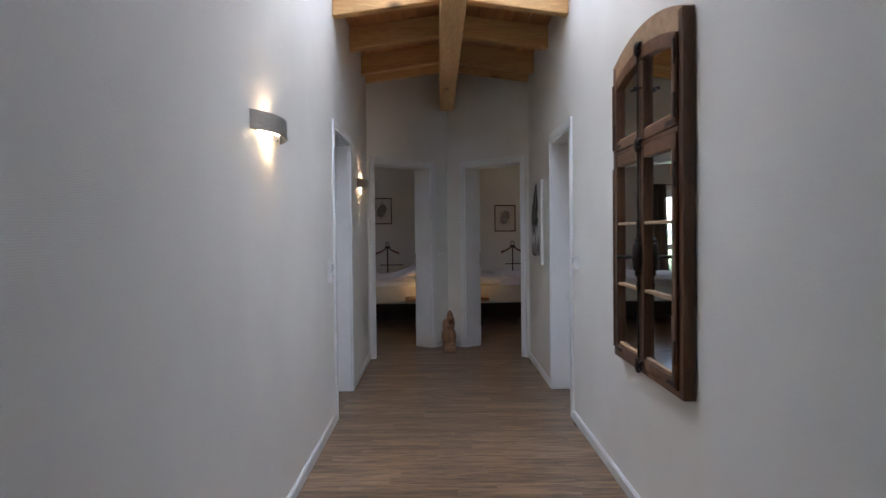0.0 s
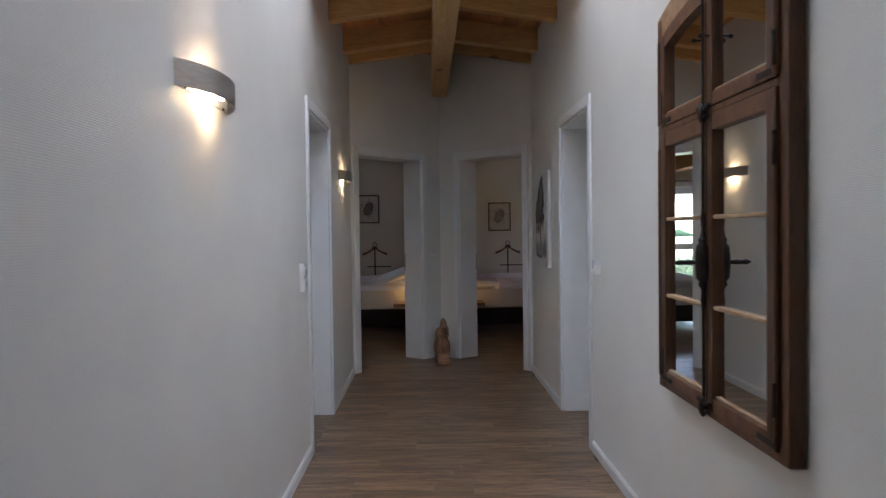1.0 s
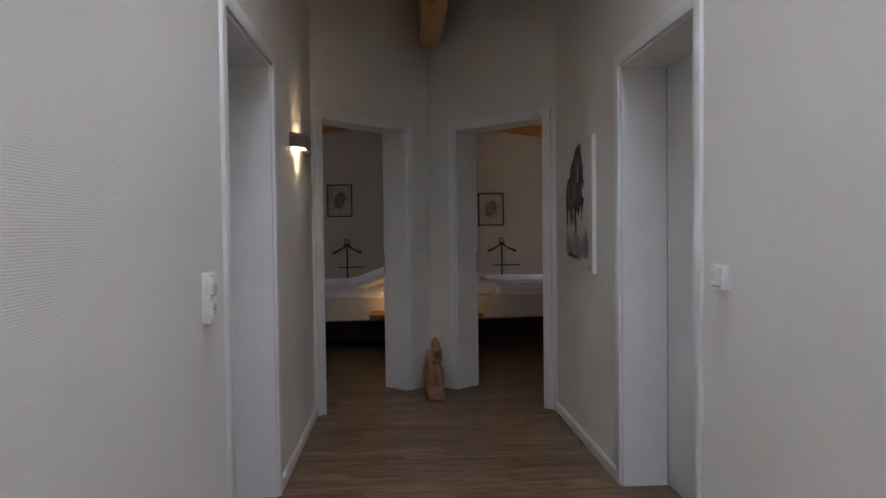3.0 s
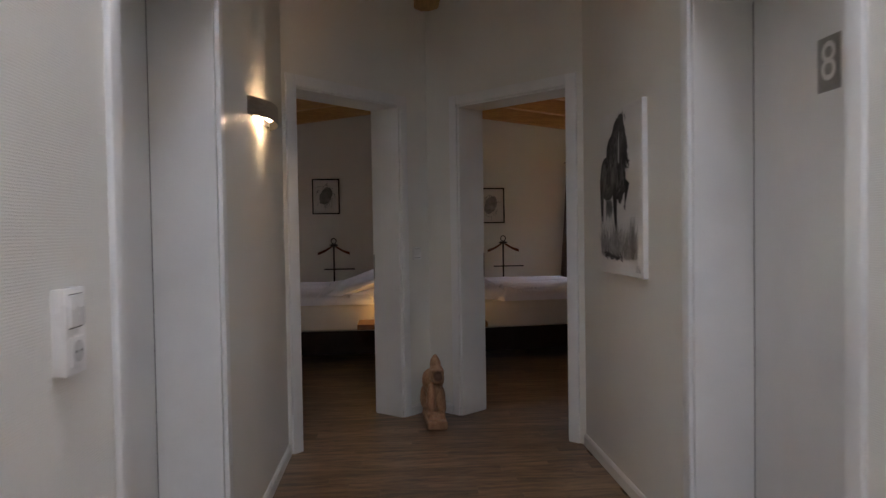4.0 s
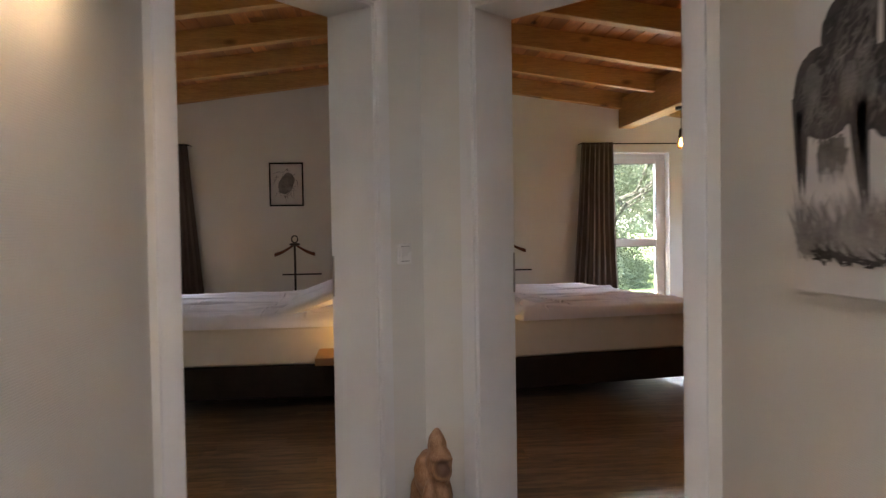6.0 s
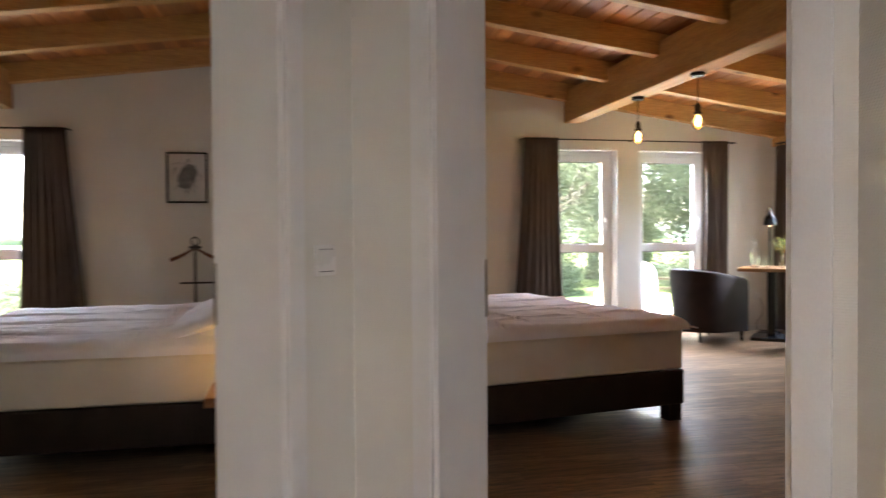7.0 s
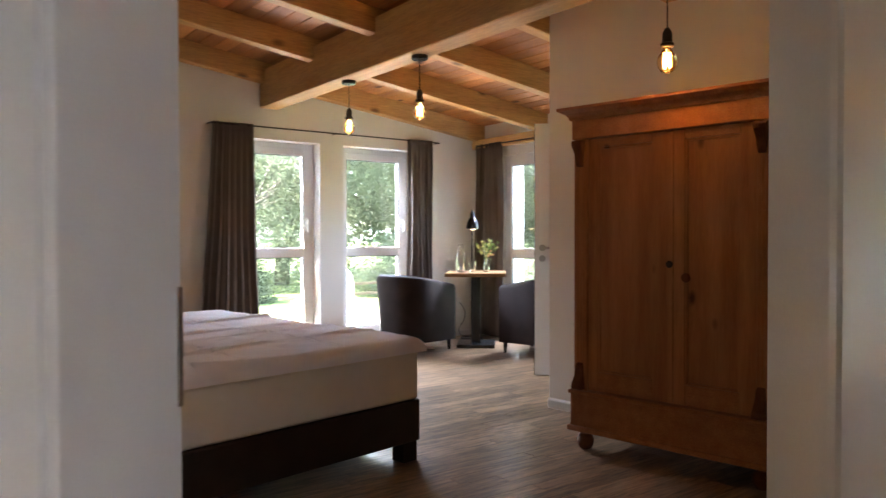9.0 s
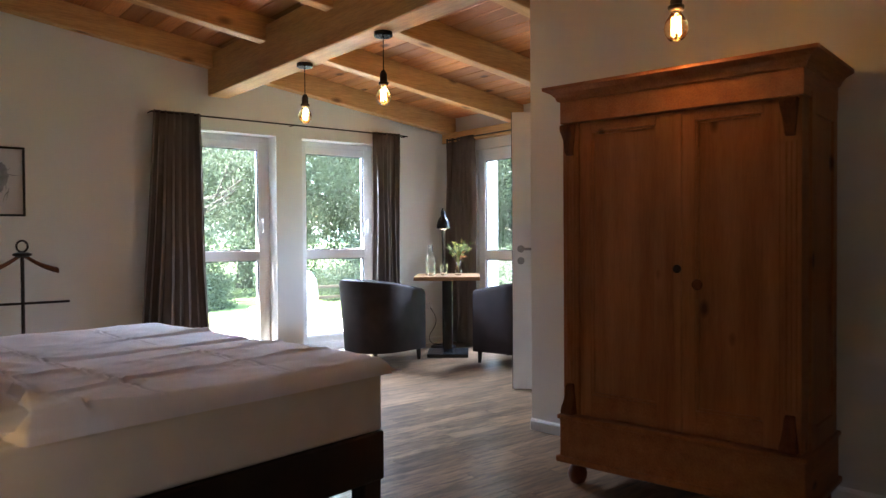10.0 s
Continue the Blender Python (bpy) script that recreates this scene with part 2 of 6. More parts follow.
BULB_GLASS = glass("amber bulb glass", (1.0, 0.78, 0.45))
PANE = window_glass("window pane")
MIRROR = mirror_glass("silvered old glass")
FILAMENT = glow("glowing filament", (1.0, 0.42, 0.09), 1.8)
FROSTED = glow("lit frosted glass", (1.0, 0.68, 0.37), SCONCE)


def opal(name):
    m, nodes, links, bsdf = nodes_of(name)
    t = nodes.new("ShaderNodeBsdfTranslucent")
    t.inputs[0].default_value = (0.48, 0.49, 0.505, 1)
    links.new(t.outputs[0], nodes["Material Output"].inputs[0])
    nodes.remove(bsdf)
    return m


OPAL = opal("opal roof dome")


# ---------------------------------------------------------------- building helpers
def box(bm, x0, x1, y0, y1, z0, z1):
    vs = [bm.verts.new((x, y, z)) for z in (z0, z1) for x, y in ((x0, y0), (x1, y0), (x1, y1), (x0, y1))]
    for f in ((3, 2, 1, 0), (4, 5, 6, 7), (0, 1, 5, 4), (1, 2, 6, 5), (2, 3, 7, 6), (3, 0, 4, 7)):
        bm.faces.new([vs[i] for i in f])
    return vs


def boxed(*sizes):
    bm = bmesh.new()
    for s in sizes:
        box(bm, *s)
    return bm


def bevelled(bm, width, segments=2):
    bmesh.ops.bevel(bm, geom=bm.edges[:], offset=width, segments=segments, affect="EDGES", profile=0.6)
    return bm


def round_bar(bm, p, q, r0, r1=None, sides=12):
    """A straight round bar from p to q."""
    p, q = Vector(p), Vector(q)
    m = (q - p).to_track_quat("Z", "Y").to_matrix().to_4x4()
    m.translation = (p + q) / 2
    bmesh.ops.create_cone(bm, cap_ends=True, segments=sides, radius1=r0, radius2=r0 if r1 is None else r1, depth=(q - p).length, matrix=m)
    return bm


def turned(bm, profile, place=Matrix(), sides=24):
    """A turned form: profile of (radius, height) from below to above."""
    rings = []
    for r, z in profile:
        rings.append([bm.verts.new(place @ Vector((r * math.cos(a), r * math.sin(a), z))) for a in (2 * math.pi * i / sides for i in range(sides))])
    for a, b in zip(rings, rings[1:]):
        for i in range(sides):
            bm.faces.new((a[i], a[(i + 1) % sides], b[(i + 1) % sides], b[i]))
    bm.faces.new(rings[0][::-1])
    bm.faces.new(rings[-1])
    return bm


def blob(bm, place, radii, turn=(0, 0, 0), detail=2):
    m = pose(*place, *turn) @ Matrix.Diagonal((*radii, 1))
    bmesh.ops.create_icosphere(bm, subdivisions=detail, radius=1, matrix=m)
    return bm


def mesh_of(name, bm, material, smooth=False):
    bmesh.ops.recalc_face_normals(bm, faces=bm.faces[:])
    me = bpy.data.meshes.new(name)
    bm.to_mesh(me)
    bm.free()
    me.materials.append(material)
    if smooth:
        me.shade_smooth()
        me.set_sharp_from_angle(angle=radians(38))
    return me


def part(name, bm, material, parent, label="", smooth=False):
    ob = new(name, mesh_of(name, bm, material, smooth))
    ob.parent = parent
    return tagged(ob, label)


def thing(name, place, label, category, group=""):
    ob = new(name)
    ob.empty_display_size = 0.1
    ob.matrix_world = place
    return tagged(ob, label, category, group)


def solid(name, bm, material, label, category, group="", smooth=False, place=Matrix()):
    ob = new(name, mesh_of(name, bm, material, smooth))
    ob.matrix_world = place
    return tagged(ob, label, category, group)


def structure(name, bm, material, label, category, smooth=False):
    return tagged(new(name, mesh_of(name, bm, material, smooth)), label, category, kind="structure")


# ---------------------------------------------------------------- walls
def prism(bm, a, b, n, low, high_a, high_b):
    """A piece of wall from a to b in plan, thick by n, from low up to a top that may slope."""
    a, b, n = Vector(a), Vector(b), Vector(n)
    vs = []
    for z_a, z_b in ((low, low), (high_a, high_b)):
        for p, z in ((a, z_a), (b, z_b), (b + n, z_b), (a + n, z_a)):
            vs.append(bm.verts.new((p.x, p.y, z)))
    for f in ((3, 2, 1, 0), (4, 5, 6, 7), (0, 1, 5, 4), (1, 2, 6, 5), (2, 3, 7, 6), (3, 0, 4, 7)):
        bm.faces.new([vs[i] for i in f])


def wall(name, start, end, thick, openings=(), label="white wall with fine ribbed wallpaper"):
    """A wall along start-end; it thickens to the left of that way. openings: (from, to, low, high) along it."""
    a, b = Vector(start), Vector(end)
    way = (b - a).normalized()
    n = Vector((-way.y, way.x)) * thick
    length = (b - a).length
    cuts = sorted({0.0, length, *[u for o in openings for u in o[:2]]})
    bm = bmesh.new()
    for u, v in zip(cuts, cuts[1:]):
        p, q = a + way * u, a + way * v
        top_p, top_q = roof_low(p.x) + 0.012, roof_low(q.x) + 0.012
        hole = [o for o in openings if o[0] <= u + 1e-6 and o[1] >= v - 1e-6]
        if not hole:
            prism(bm, p, q, n, -0.05, top_p, top_q)
            continue
        if hole[0][2] > 0:
            prism(bm, p, q, n, -0.05, hole[0][2], hole[0][2])
        prism(bm, p, q, n, hole[0][3], top_p, top_q)
    return structure(name, bm, WALLPAPER, label, "wall")


DOOR_TOP = 1.998
START_Y = -1.8
# corridor, its side walls with one doorway each, and the wall behind the start
wall("wall_corridor_right", (HALF, CORNER_Y), (HALF, START_Y), WALL, [(CORNER_Y - 5.895, CORNER_Y - 5.005, 0, DOOR_TOP)])
wall("wall_corridor_left", (-HALF, START_Y), (-HALF, CORNER_Y), WALL, [(5.005 + 1.8, 5.895 + 1.8, 0, DOOR_TOP)])
wall("wall_corridor_end", (HALF + WALL, START_Y), (-HALF - WALL, START_Y), 0.2)
# the two oblique walls that meet at the end of the corridor
VEE = math.hypot(HALF, APEX_Y - CORNER_Y)
U0, U0_RIGHT, U1 = 0.084, 0.10, 0.95
wall("wall_oblique_right", (0, APEX_Y), (HALF, CORNER_Y), 0.23, [(VEE - U1, VEE - U0_RIGHT, 0, DOOR_TOP)])
wall("wall_oblique_left", (-HALF, CORNER_Y), (0, APEX_Y), 0.23, [(U0, U1, 0, DOOR_TOP)])
wall("wall_partition", (0, BACK), (0, APEX_Y + 0.02), -0.1)
# bedrooms
W1, W2 = (2.50, 3.305), (3.56, 4.42)
WIN_LOW, WIN_HIGH = 0.03, 2.02
W3 = (12.25, 13.17)
spans = [(SIDE - W2[1], SIDE - W2[0], WIN_LOW, WIN_HIGH), (SIDE - W1[1], SIDE - W1[0], WIN_LOW, WIN_HIGH)]
wall("wall_gable_left", (0, BACK), (-SIDE, BACK), -0.3, [(W1[0], W1[1], WIN_LOW, WIN_HIGH), (W2[0], W2[1], WIN_LOW, WIN_HIGH)])
wall("wall_gable_right", (SIDE, BACK), (0, BACK), -0.3, spans)
wall("wall_eaves_right", (SIDE, BACK + 0.3), (SIDE, 7.3), 0.3, [(BACK + 0.3 - W3[1], BACK + 0.3 - W3[0], WIN_LOW, WIN_HIGH - 0.03)])
wall("wall_eaves_left", (-SIDE, 7.3), (-SIDE, BACK + 0.3), 0.3)
wall("wall_south_right", (0.965, 7.55), (SIDE, 7.55), -0.25)
wall("wall_south_left", (-SIDE, 7.55), (-0.965, 7.55), -0.25)
# bath in the corner of the right bedroom
wall("wall_wardrobe", (3.70, 7.55), (3.41, 10.555), -0.12)
wall("wall_bath", (3.53, 10.555), (SIDE, 10.555), -0.12, [(0.33, 1.16, 0, 2.0)])


# ---------------------------------------------------------------- roof, ceiling boards, beams
HOLE_X, HOLE_Y = (0.16, HALF - 0.03), (2.25, 5.0)
bm = bmesh.new()
SOUTH, NORTH, OUT = START_Y - 0.3, BACK + 0.37, SIDE + 0.37
for side in (-1, 1):
    for x0, x1, y0, y1 in ((0, HOLE_X[0], SOUTH, NORTH), (HOLE_X[0], HOLE_X[1], SOUTH, HOLE_Y[0]), (HOLE_X[0], HOLE_X[1], HOLE_Y[1], NORTH), (HOLE_X[1], OUT, SOUTH, NORTH)):
        vs = []
        for lift in (0.03, 0.27):
            for x, y in ((x0, y0), (x1, y0), (x1, y1), (x0, y1)):
                vs.append(bm.verts.new((side * x, y, roof_low(x) + lift)))
        for f in ((3, 2, 1, 0), (4, 5, 6, 7), (0, 1, 5, 4), (1, 2, 6, 5), (2, 3, 7, 6), (3, 0, 4, 7)):
            bm.faces.new([vs[i] for i in f])
ROOFING = plain("grey roof membrane", (0.16, 0.155, 0.15), (0.24, 0.235, 0.23), 0.8, scale=3)
structure("roof", bm, ROOFING, "grey roof over corridor and bedrooms", "roof")


def sloped_plank(bm, x0, x1, y0, y1, side, low, high, crown=0.006):
    """A board on the underside of the roof, with eased lower edges."""
    vs = []
    for x, y, z in ((x0, y0, low + crown), (x0 + crown, y0, low), (x1 - crown, y0, low), (x1, y0, low + crown), (x1, y0, high), (x0, y0, high)):
        vs.append((x, z))
    rings = [[bm.verts.new((side * x, y, z - SLOPE * abs(x))) for x, z in vs] for y in (y0, y1)]
    n = len(vs)
    for i in range(n):
        bm.faces.new((rings[0][i], rings[0][(i + 1) % n], rings[1][(i + 1) % n], rings[1][i]))
    bm.faces.new(rings[0][::-1])
    bm.faces.new(rings[1])


def ceiling(name, zones, label):
    bm = bmesh.new()
    base = 2.885 + 0.18
    rnd = random.Random(5)
    for side, x0, x1, y0, y1 in zones:
        x = x0
        while x < x1 - 0.02:
            w = min(0.128, x1 - x)
            y = y0
            while y < y1 - 0.05:
                e = min(y + rnd.uniform(2.2, 4.2), y1)
                sloped_plank(bm, x + 0.001, x + w - 0.001, y + 0.0008, e - 0.0008, side, base + rnd.uniform(-0.001, 0.0005), base + 0.028)
                y = e
            x += w
    return structure(name, bm, BOARDS, label, "ceiling")


far = BACK - 0.001
ceiling("ceiling_corridor", [(s, x0, x1, y0, y1) for s in (-1, 1) for x0, x1, y0, y1 in
        ((0.0, HALF, START_Y, HOLE_Y[0]), (0.0, HOLE_X[0], HOLE_Y[0], HOLE_Y[1]), (0.0, HALF, HOLE_Y[1], 8.6))], "spruce board ceiling over the corridor")
ceiling("ceiling_bedroom", [(s, HALF, SIDE, 7.4, far) for s in (-1, 1)] + [(s, 0.0, HALF, 8.6, far) for s in (-1, 1)], "spruce board ceiling over the bedrooms")


def rafter(name, side, x0, x1, y, width=0.10, depth=0.18):
    bm = bmesh.new()
    vs = []
    for yy in (y - width / 2, y + width / 2):
        for x, z in ((x0, rafter_low(x0)), (x1, rafter_low(x1)), (x1, rafter_low(x1) + depth), (x0, rafter_low(x0) + depth)):
            vs.append(bm.verts.new((side * x, yy, z)))
    for f in ((3, 2, 1, 0), (4, 5, 6, 7), (0, 1, 5, 4), (1, 2, 6, 5), (2, 3, 7, 6), (3, 0, 4, 7)):
        bm.faces.new([vs[i] for i in f])
    bevelled(bm, 0.006, 1)
    return tagged(structure(name, bm, SPRUCE_X, "planed light spruce rafter", "rafter"), group="rafters")


for side in (-1, 1):
    for y in (-0.9, 0.0, 0.9, 1.75, 5.12, 6.05, 6.95):
        rafter("rafter", side, 0.07, HALF, y)
    rafter("rafter", side, 0.07, HALF, 7.33, 0.06)
    for y in (8.73, 9.68, 10.63, 11.58, 12.53, 13.53):
        rafter("rafter", side, 0.1, SIDE, y)
bm = boxed((-0.075, 0.085, START_Y, APEX_Y - 0.02, 2.64, 3.03))
structure("ridge_beam", bevelled(bm, 0.008, 1), SPRUCE_Y, "light spruce ridge beam along the corridor", "beam")
for side, name in ((1, "purlin_right"), (-1, "purlin_left")):
    x0, x1 = sorted((side * 2.69, side * 2.87))
    structure(name, bevelled(boxed((x0, x1, 7.56, BACK - 0.002, 2.30, 2.64)), 0.008, 1), SPRUCE_Y, "thick light spruce purlin across the bedroom", "beam")
    x0, x1 = sorted((side * (SIDE - 0.10), side * (SIDE - 0.002)))
    structure("wall_plate" if side == 1 else "wall_plate_left", bevelled(boxed((x0, x1, 10.68, BACK - 0.002, 2.09, 2.19)), 0.006, 1), SPRUCE_Y, "spruce wall plate under the rafter feet", "beam")

# roof lights over the corridor
for side in (-1, 1):
    name = "window_roof_right" if side == 1 else "window_roof_left"
    bm = bmesh.new()
    for x0, x1, y0, y1 in ((HOLE_X[0], HOLE_X[0] + 0.05, *HOLE_Y), (HOLE_X[1] - 0.05, HOLE_X[1], *HOLE_Y), (HOLE_X[0] + 0.05, HOLE_X[1] - 0.05, HOLE_Y[0], HOLE_Y[0] + 0.05), (HOLE_X[0] + 0.05, HOLE_X[1] - 0.05, HOLE_Y[1] - 0.05, HOLE_Y[1])):
        vs = []
        for lift in (0.01, 0.32):
            for x, y in ((x0, y0), (x1, y0), (x1, y1), (x0, y1)):
                vs.append(bm.verts.new((side * x, y, roof_low(x) + lift)))
        for f in ((3, 2, 1, 0), (4, 5, 6, 7), (0, 1, 5, 4), (1, 2, 6, 5), (2, 3, 7, 6), (3, 0, 4, 7)):
            bm.faces.new([vs[i] for i in f])
    frame_ob = structure(name, bm, WHITE, "white framed roof window above the corridor", "window")
    bm = bmesh.new()
    vs = [bm.verts.new((side * x, y, roof_low(x) + 0.2 + t)) for t in (0, 0.012) for x, y in ((HOLE_X[0] + 0.045, HOLE_Y[0] + 0.045), (HOLE_X[1] - 0.045, HOLE_Y[0] + 0.045), (HOLE_X[1] - 0.045, HOLE_Y[1] - 0.045), (HOLE_X[0] + 0.045, HOLE_Y[1] - 0.045))]
    for f in ((3, 2, 1, 0), (4, 5, 6, 7), (0, 1, 5, 4), (1, 2, 6, 5), (2, 3, 7, 6), (3, 0, 4, 7)):
        bm.faces.new([vs[i] for i in f])
    part("pane", bm, OPAL, frame_ob, "opal roof pane")
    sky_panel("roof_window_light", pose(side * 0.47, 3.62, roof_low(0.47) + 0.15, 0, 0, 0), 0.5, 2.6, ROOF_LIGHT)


# ---------------------------------------------------------------- skirting, doors, casings
def skirting(a, b, inward):
    a, b, n = Vector(a), Vector(b), Vector(inward).normalized()
    bm = bmesh.new()
    prof = ((0.001, 0.0), (0.014, 0.0), (0.014, 0.050), (0.0115, 0.052), (0.0115, 0.055), (0.006, 0.063), (0.001, 0.063))
    rings = [[bm.verts.new((p.x + n.x * d, p.y + n.y * d, z)) for d, z in prof] for p in (a, b)]
    for i in range(7):
        bm.faces.new((rings[0][i], rings[0][(i + 1) % 7], rings[1][(i + 1) % 7], rings[1][i]))
    bm.faces.new(rings[0][::-1])
    bm.faces.new(rings[1])
    return structure("baseboard", bm, SKIRT, "white painted skirting board along the wall", "baseboard")


for s in (-1, 1):
    skirting((s * HALF, 5.955), (s * HALF, CORNER_Y - 0.005), (-s, 0))
skirting((HALF, START_Y), (HALF, 4.945), (-1, 0))
skirting((-HALF, START_Y), (-HALF, 4.945), (1, 0))
way = Vector((-HALF, APEX_Y - CORNER_Y)).normalized()
for s in (-1, 1):
    pts = [(s * (HALF + way.x * u), CORNER_Y + way.y * u) for u in (U1 + 0.06, VEE - 0.002)]
    skirting(pts[0], pts[1], (s * -0.718, -0.695))
skirting((3.70, 7.56), (3.41, 10.555), (-0.995, -0.096))
for x0, x1 in ((0.116, W1[0]), (W1[1], W2[0]), (W2[1], SIDE - 0.016)):
    for s in (1, -1):
        skirting((s * x0, BACK), (s * x1, BACK), (0, -1))
skirting((SIDE, W3[1]), (SIDE, BACK - 0.016), (-1, 0))
skirting((SIDE, 10.6), (SIDE, W3[0]), (-1, 0))
skirting((0.0, 8.6), (0.0, BACK - 0.016), (1, 0))
skirting((-0.1, 8.6), (-0.1, BACK - 0.016), (-1, 0))


def door_casing(name, place, width, depth, label, wide=(0.055, 0.055)):
    """Lining and casings round an opening that runs along local x from 0 to width; local y points into the wall."""
    root = thing(name, place, label, "door frame")
    root["kind"] = "structure"
    t, top = 0.018, DOOR_TOP
    part("lining", bevelled(boxed((0.001, t, 0.0, depth, 0.001, top - t)), 0.002, 1), WHITE, root)
    part("lining", bevelled(boxed((width - t, width - 0.001, 0.0, depth, 0.001, top - t)), 0.002, 1), WHITE, root)
    part("lining", bevelled(boxed((0.001, width - 0.001, 0.0, depth, top - t, top - 0.001)), 0.002, 1), WHITE, root)
    a, b = wide
    for y0, y1 in ((-0.016, -0.0005), (depth + 0.0005, depth + 0.016)):
        part("casing", bevelled(boxed((-a, 0.006, y0, y1, 0.001, top + 0.056)), 0.005, 2), WHITE, root, smooth=True)
        part("casing", bevelled(boxed((width - 0.006, width + b, y0, y1, 0.001, top + 0.056)), 0.005, 2), WHITE, root, smooth=True)
        part("casing", bevelled(boxed((0.006, width - 0.006, y0, y1, top - 0.006, top + 0.056)), 0.005, 2), WHITE, root, smooth=True)
    return root


def leaf_set(name, place, width, label, height=1.975, at_end=False):
    """A flat white door leaf with lever handle, rose and lock."""
    root = thing(name, place, label, "door")
    root["kind"] = "structure"
    part("door_leaf", bevelled(boxed((0.0, width, 0.0, 0.04, 0.006, height)), 0.003, 2), WHITE, root, smooth=True)
    for x in (-0.0045, width + 0.001):
        part("door_seal", boxed((x, x + 0.0035, -0.001, 0.03, 0.006, height)), DARK, root, "dark rubber seal")
    hx, d = (width - 0.06, -1) if at_end else (0.06, 1)
    for y, s in ((0.0, -1), (0.04, 1)):
        bm = bmesh.new()
        turned(bm, ((0.026, 0.0), (0.026, 0.006), (0.023, 0.009)), pose(hx, y, 1.02, -90 * s))
        part("rose", bm, SATIN, root, "round satin steel rose", True)
        bm = bmesh.new()
        round_bar(bm, (hx, y, 1.02), (hx, y + s * 0.05, 1.02), 0.009)
        round_bar(bm, (hx - d * 0.005, y + s * 0.048, 1.02), (hx + d * 0.125, y + s * 0.048, 1.02), 0.0095)
        part("door_handle", bm, SATIN, root, "satin steel lever handle", True)
        bm = bmesh.new()
        turned(bm, ((0.026, 0.0), (0.026, 0.006), (0.023, 0.009)), pose(hx, y, 0.935, -90 * s))
        part("lock_rose", bm, SATIN, root, "round satin steel lock rose", True)
    return root


DW = 5.895 - 5.005
door_casing("door_frame_right", pose(HALF, 5.895, 0, 0, 0, -90), DW, WALL - 0.001, "white door frame in the corridor wall")
door_casing("door_frame_left", pose(-HALF, 5.005, 0, 0, 0, 90), DW, WALL - 0.001, "white door frame in the corridor wall")
right_leaf = leaf_set("door_right", pose(HALF + 0.215, 5.875, 0, 0, 0, -90), DW - 0.04, "closed white flat door with a small steel sign", at_end=True)
leaf_set("door_left", pose(-HALF - 0.215, 5.025, 0, 0, 0, 90), DW - 0.04, "closed white flat door deep in its frame")
ang = math.degrees(math.atan2(-(APEX_Y - CORNER_Y), HALF))
p = Vector((HALF, CORNER_Y)) + way * U1
door_casing("door_frame_bedroom_right", pose(p.x, p.y, 0, 0, 0, ang), U1 - U0_RIGHT, 0.229, "white door frame in an oblique wall", wide=(0.055, 0.062))
# splayed return behind the frame on the corner side
bm = bmesh.new()
C, N = Vector((HALF, CORNER_Y)), Vector((way.y, -way.x))
quad = [C + way * u + N * n for u, n in ((0.119, 0.2465), (0.119, 0.27), (0.166, 0.369), (0.0, 0.369), (0.0, 0.2465))]
vs = [bm.verts.new((q.x, q.y, z)) for z in (0.0005, 2.06) for q in quad]
for f in ((4, 3, 2, 1, 0), (5, 6, 7, 8, 9), *[(i, (i + 1) % 5, 5 + (i + 1) % 5, 5 + i) for i in range(5)]):
    bm.faces.new([vs[i] for i in f])
structure("trim", bevelled(bm, 0.004, 2), WHITE, "white lacquered splayed return beside the door frame", "trim", True)
p = Vector((-HALF, CORNER_Y)) + Vector((-way.x, way.y)) * U0
door_casing("door_frame_bedroom_left", pose(p.x, p.y, 0, 0, 0, -ang), U1 - U0, 0.229, "white door frame in an oblique wall", wide=(0.062, 0.055))
# strike plates on the linings next to the corner
for s in (1, -1):
    p = Vector((s * HALF, CORNER_Y)) + Vector((s * way.x, way.y)) * (U1 - 0.0185)
    bm = boxed((0.0, 0.0025, 0.218, 0.2275, 0.885, 1.045)) if s == 1 else boxed((-0.0025, 0.0, 0.218, 0.2275, 0.885, 1.045))
    solid("strike_plate", bm, STEEL, "grey metal strike plate on the door lining", "strike plate", "strike plates", place=pose(p.x, p.y, 0, 0, 0, s * ang))
# small steel sign with a cut-out figure
bm = bevelled(boxed((0.385, 0.495, -0.0035, -0.0005, 1.585, 1.742)), 0.001, 1)
plate = part("room_sign", bm, SATIN, right_leaf, "small satin steel sign")
txt = bpy.data.curves.new("figure", "FONT")
txt.body, txt.size, txt.align_x, txt.align_y, txt.extrude = "8", 0.16, "CENTER", "CENTER", 0.0004
fig = new("figure", txt)
fig.data.materials.append(WHITE)
fig.parent = plate
fig.matrix_local = pose(0.44, -0.0042, 1.665, 90)
tagged(fig, "white figure")
# bath door, standing half open
hinge, free = Vector((4.68, 10.76)), Vector((4.075, 11.39))
d = hinge - free
leaf_set("door_bath", pose(free.x, free.y, 0, 0, 0, math.degrees(math.atan2(d.y, d.x))), 0.86, "white flat door standing half open with steel lever", 2.005)
door_casing("door_frame_bath", pose(4.69, 10.555, 0, 0, 0, 180), 0.83, 0.119, "white door frame of the bath")


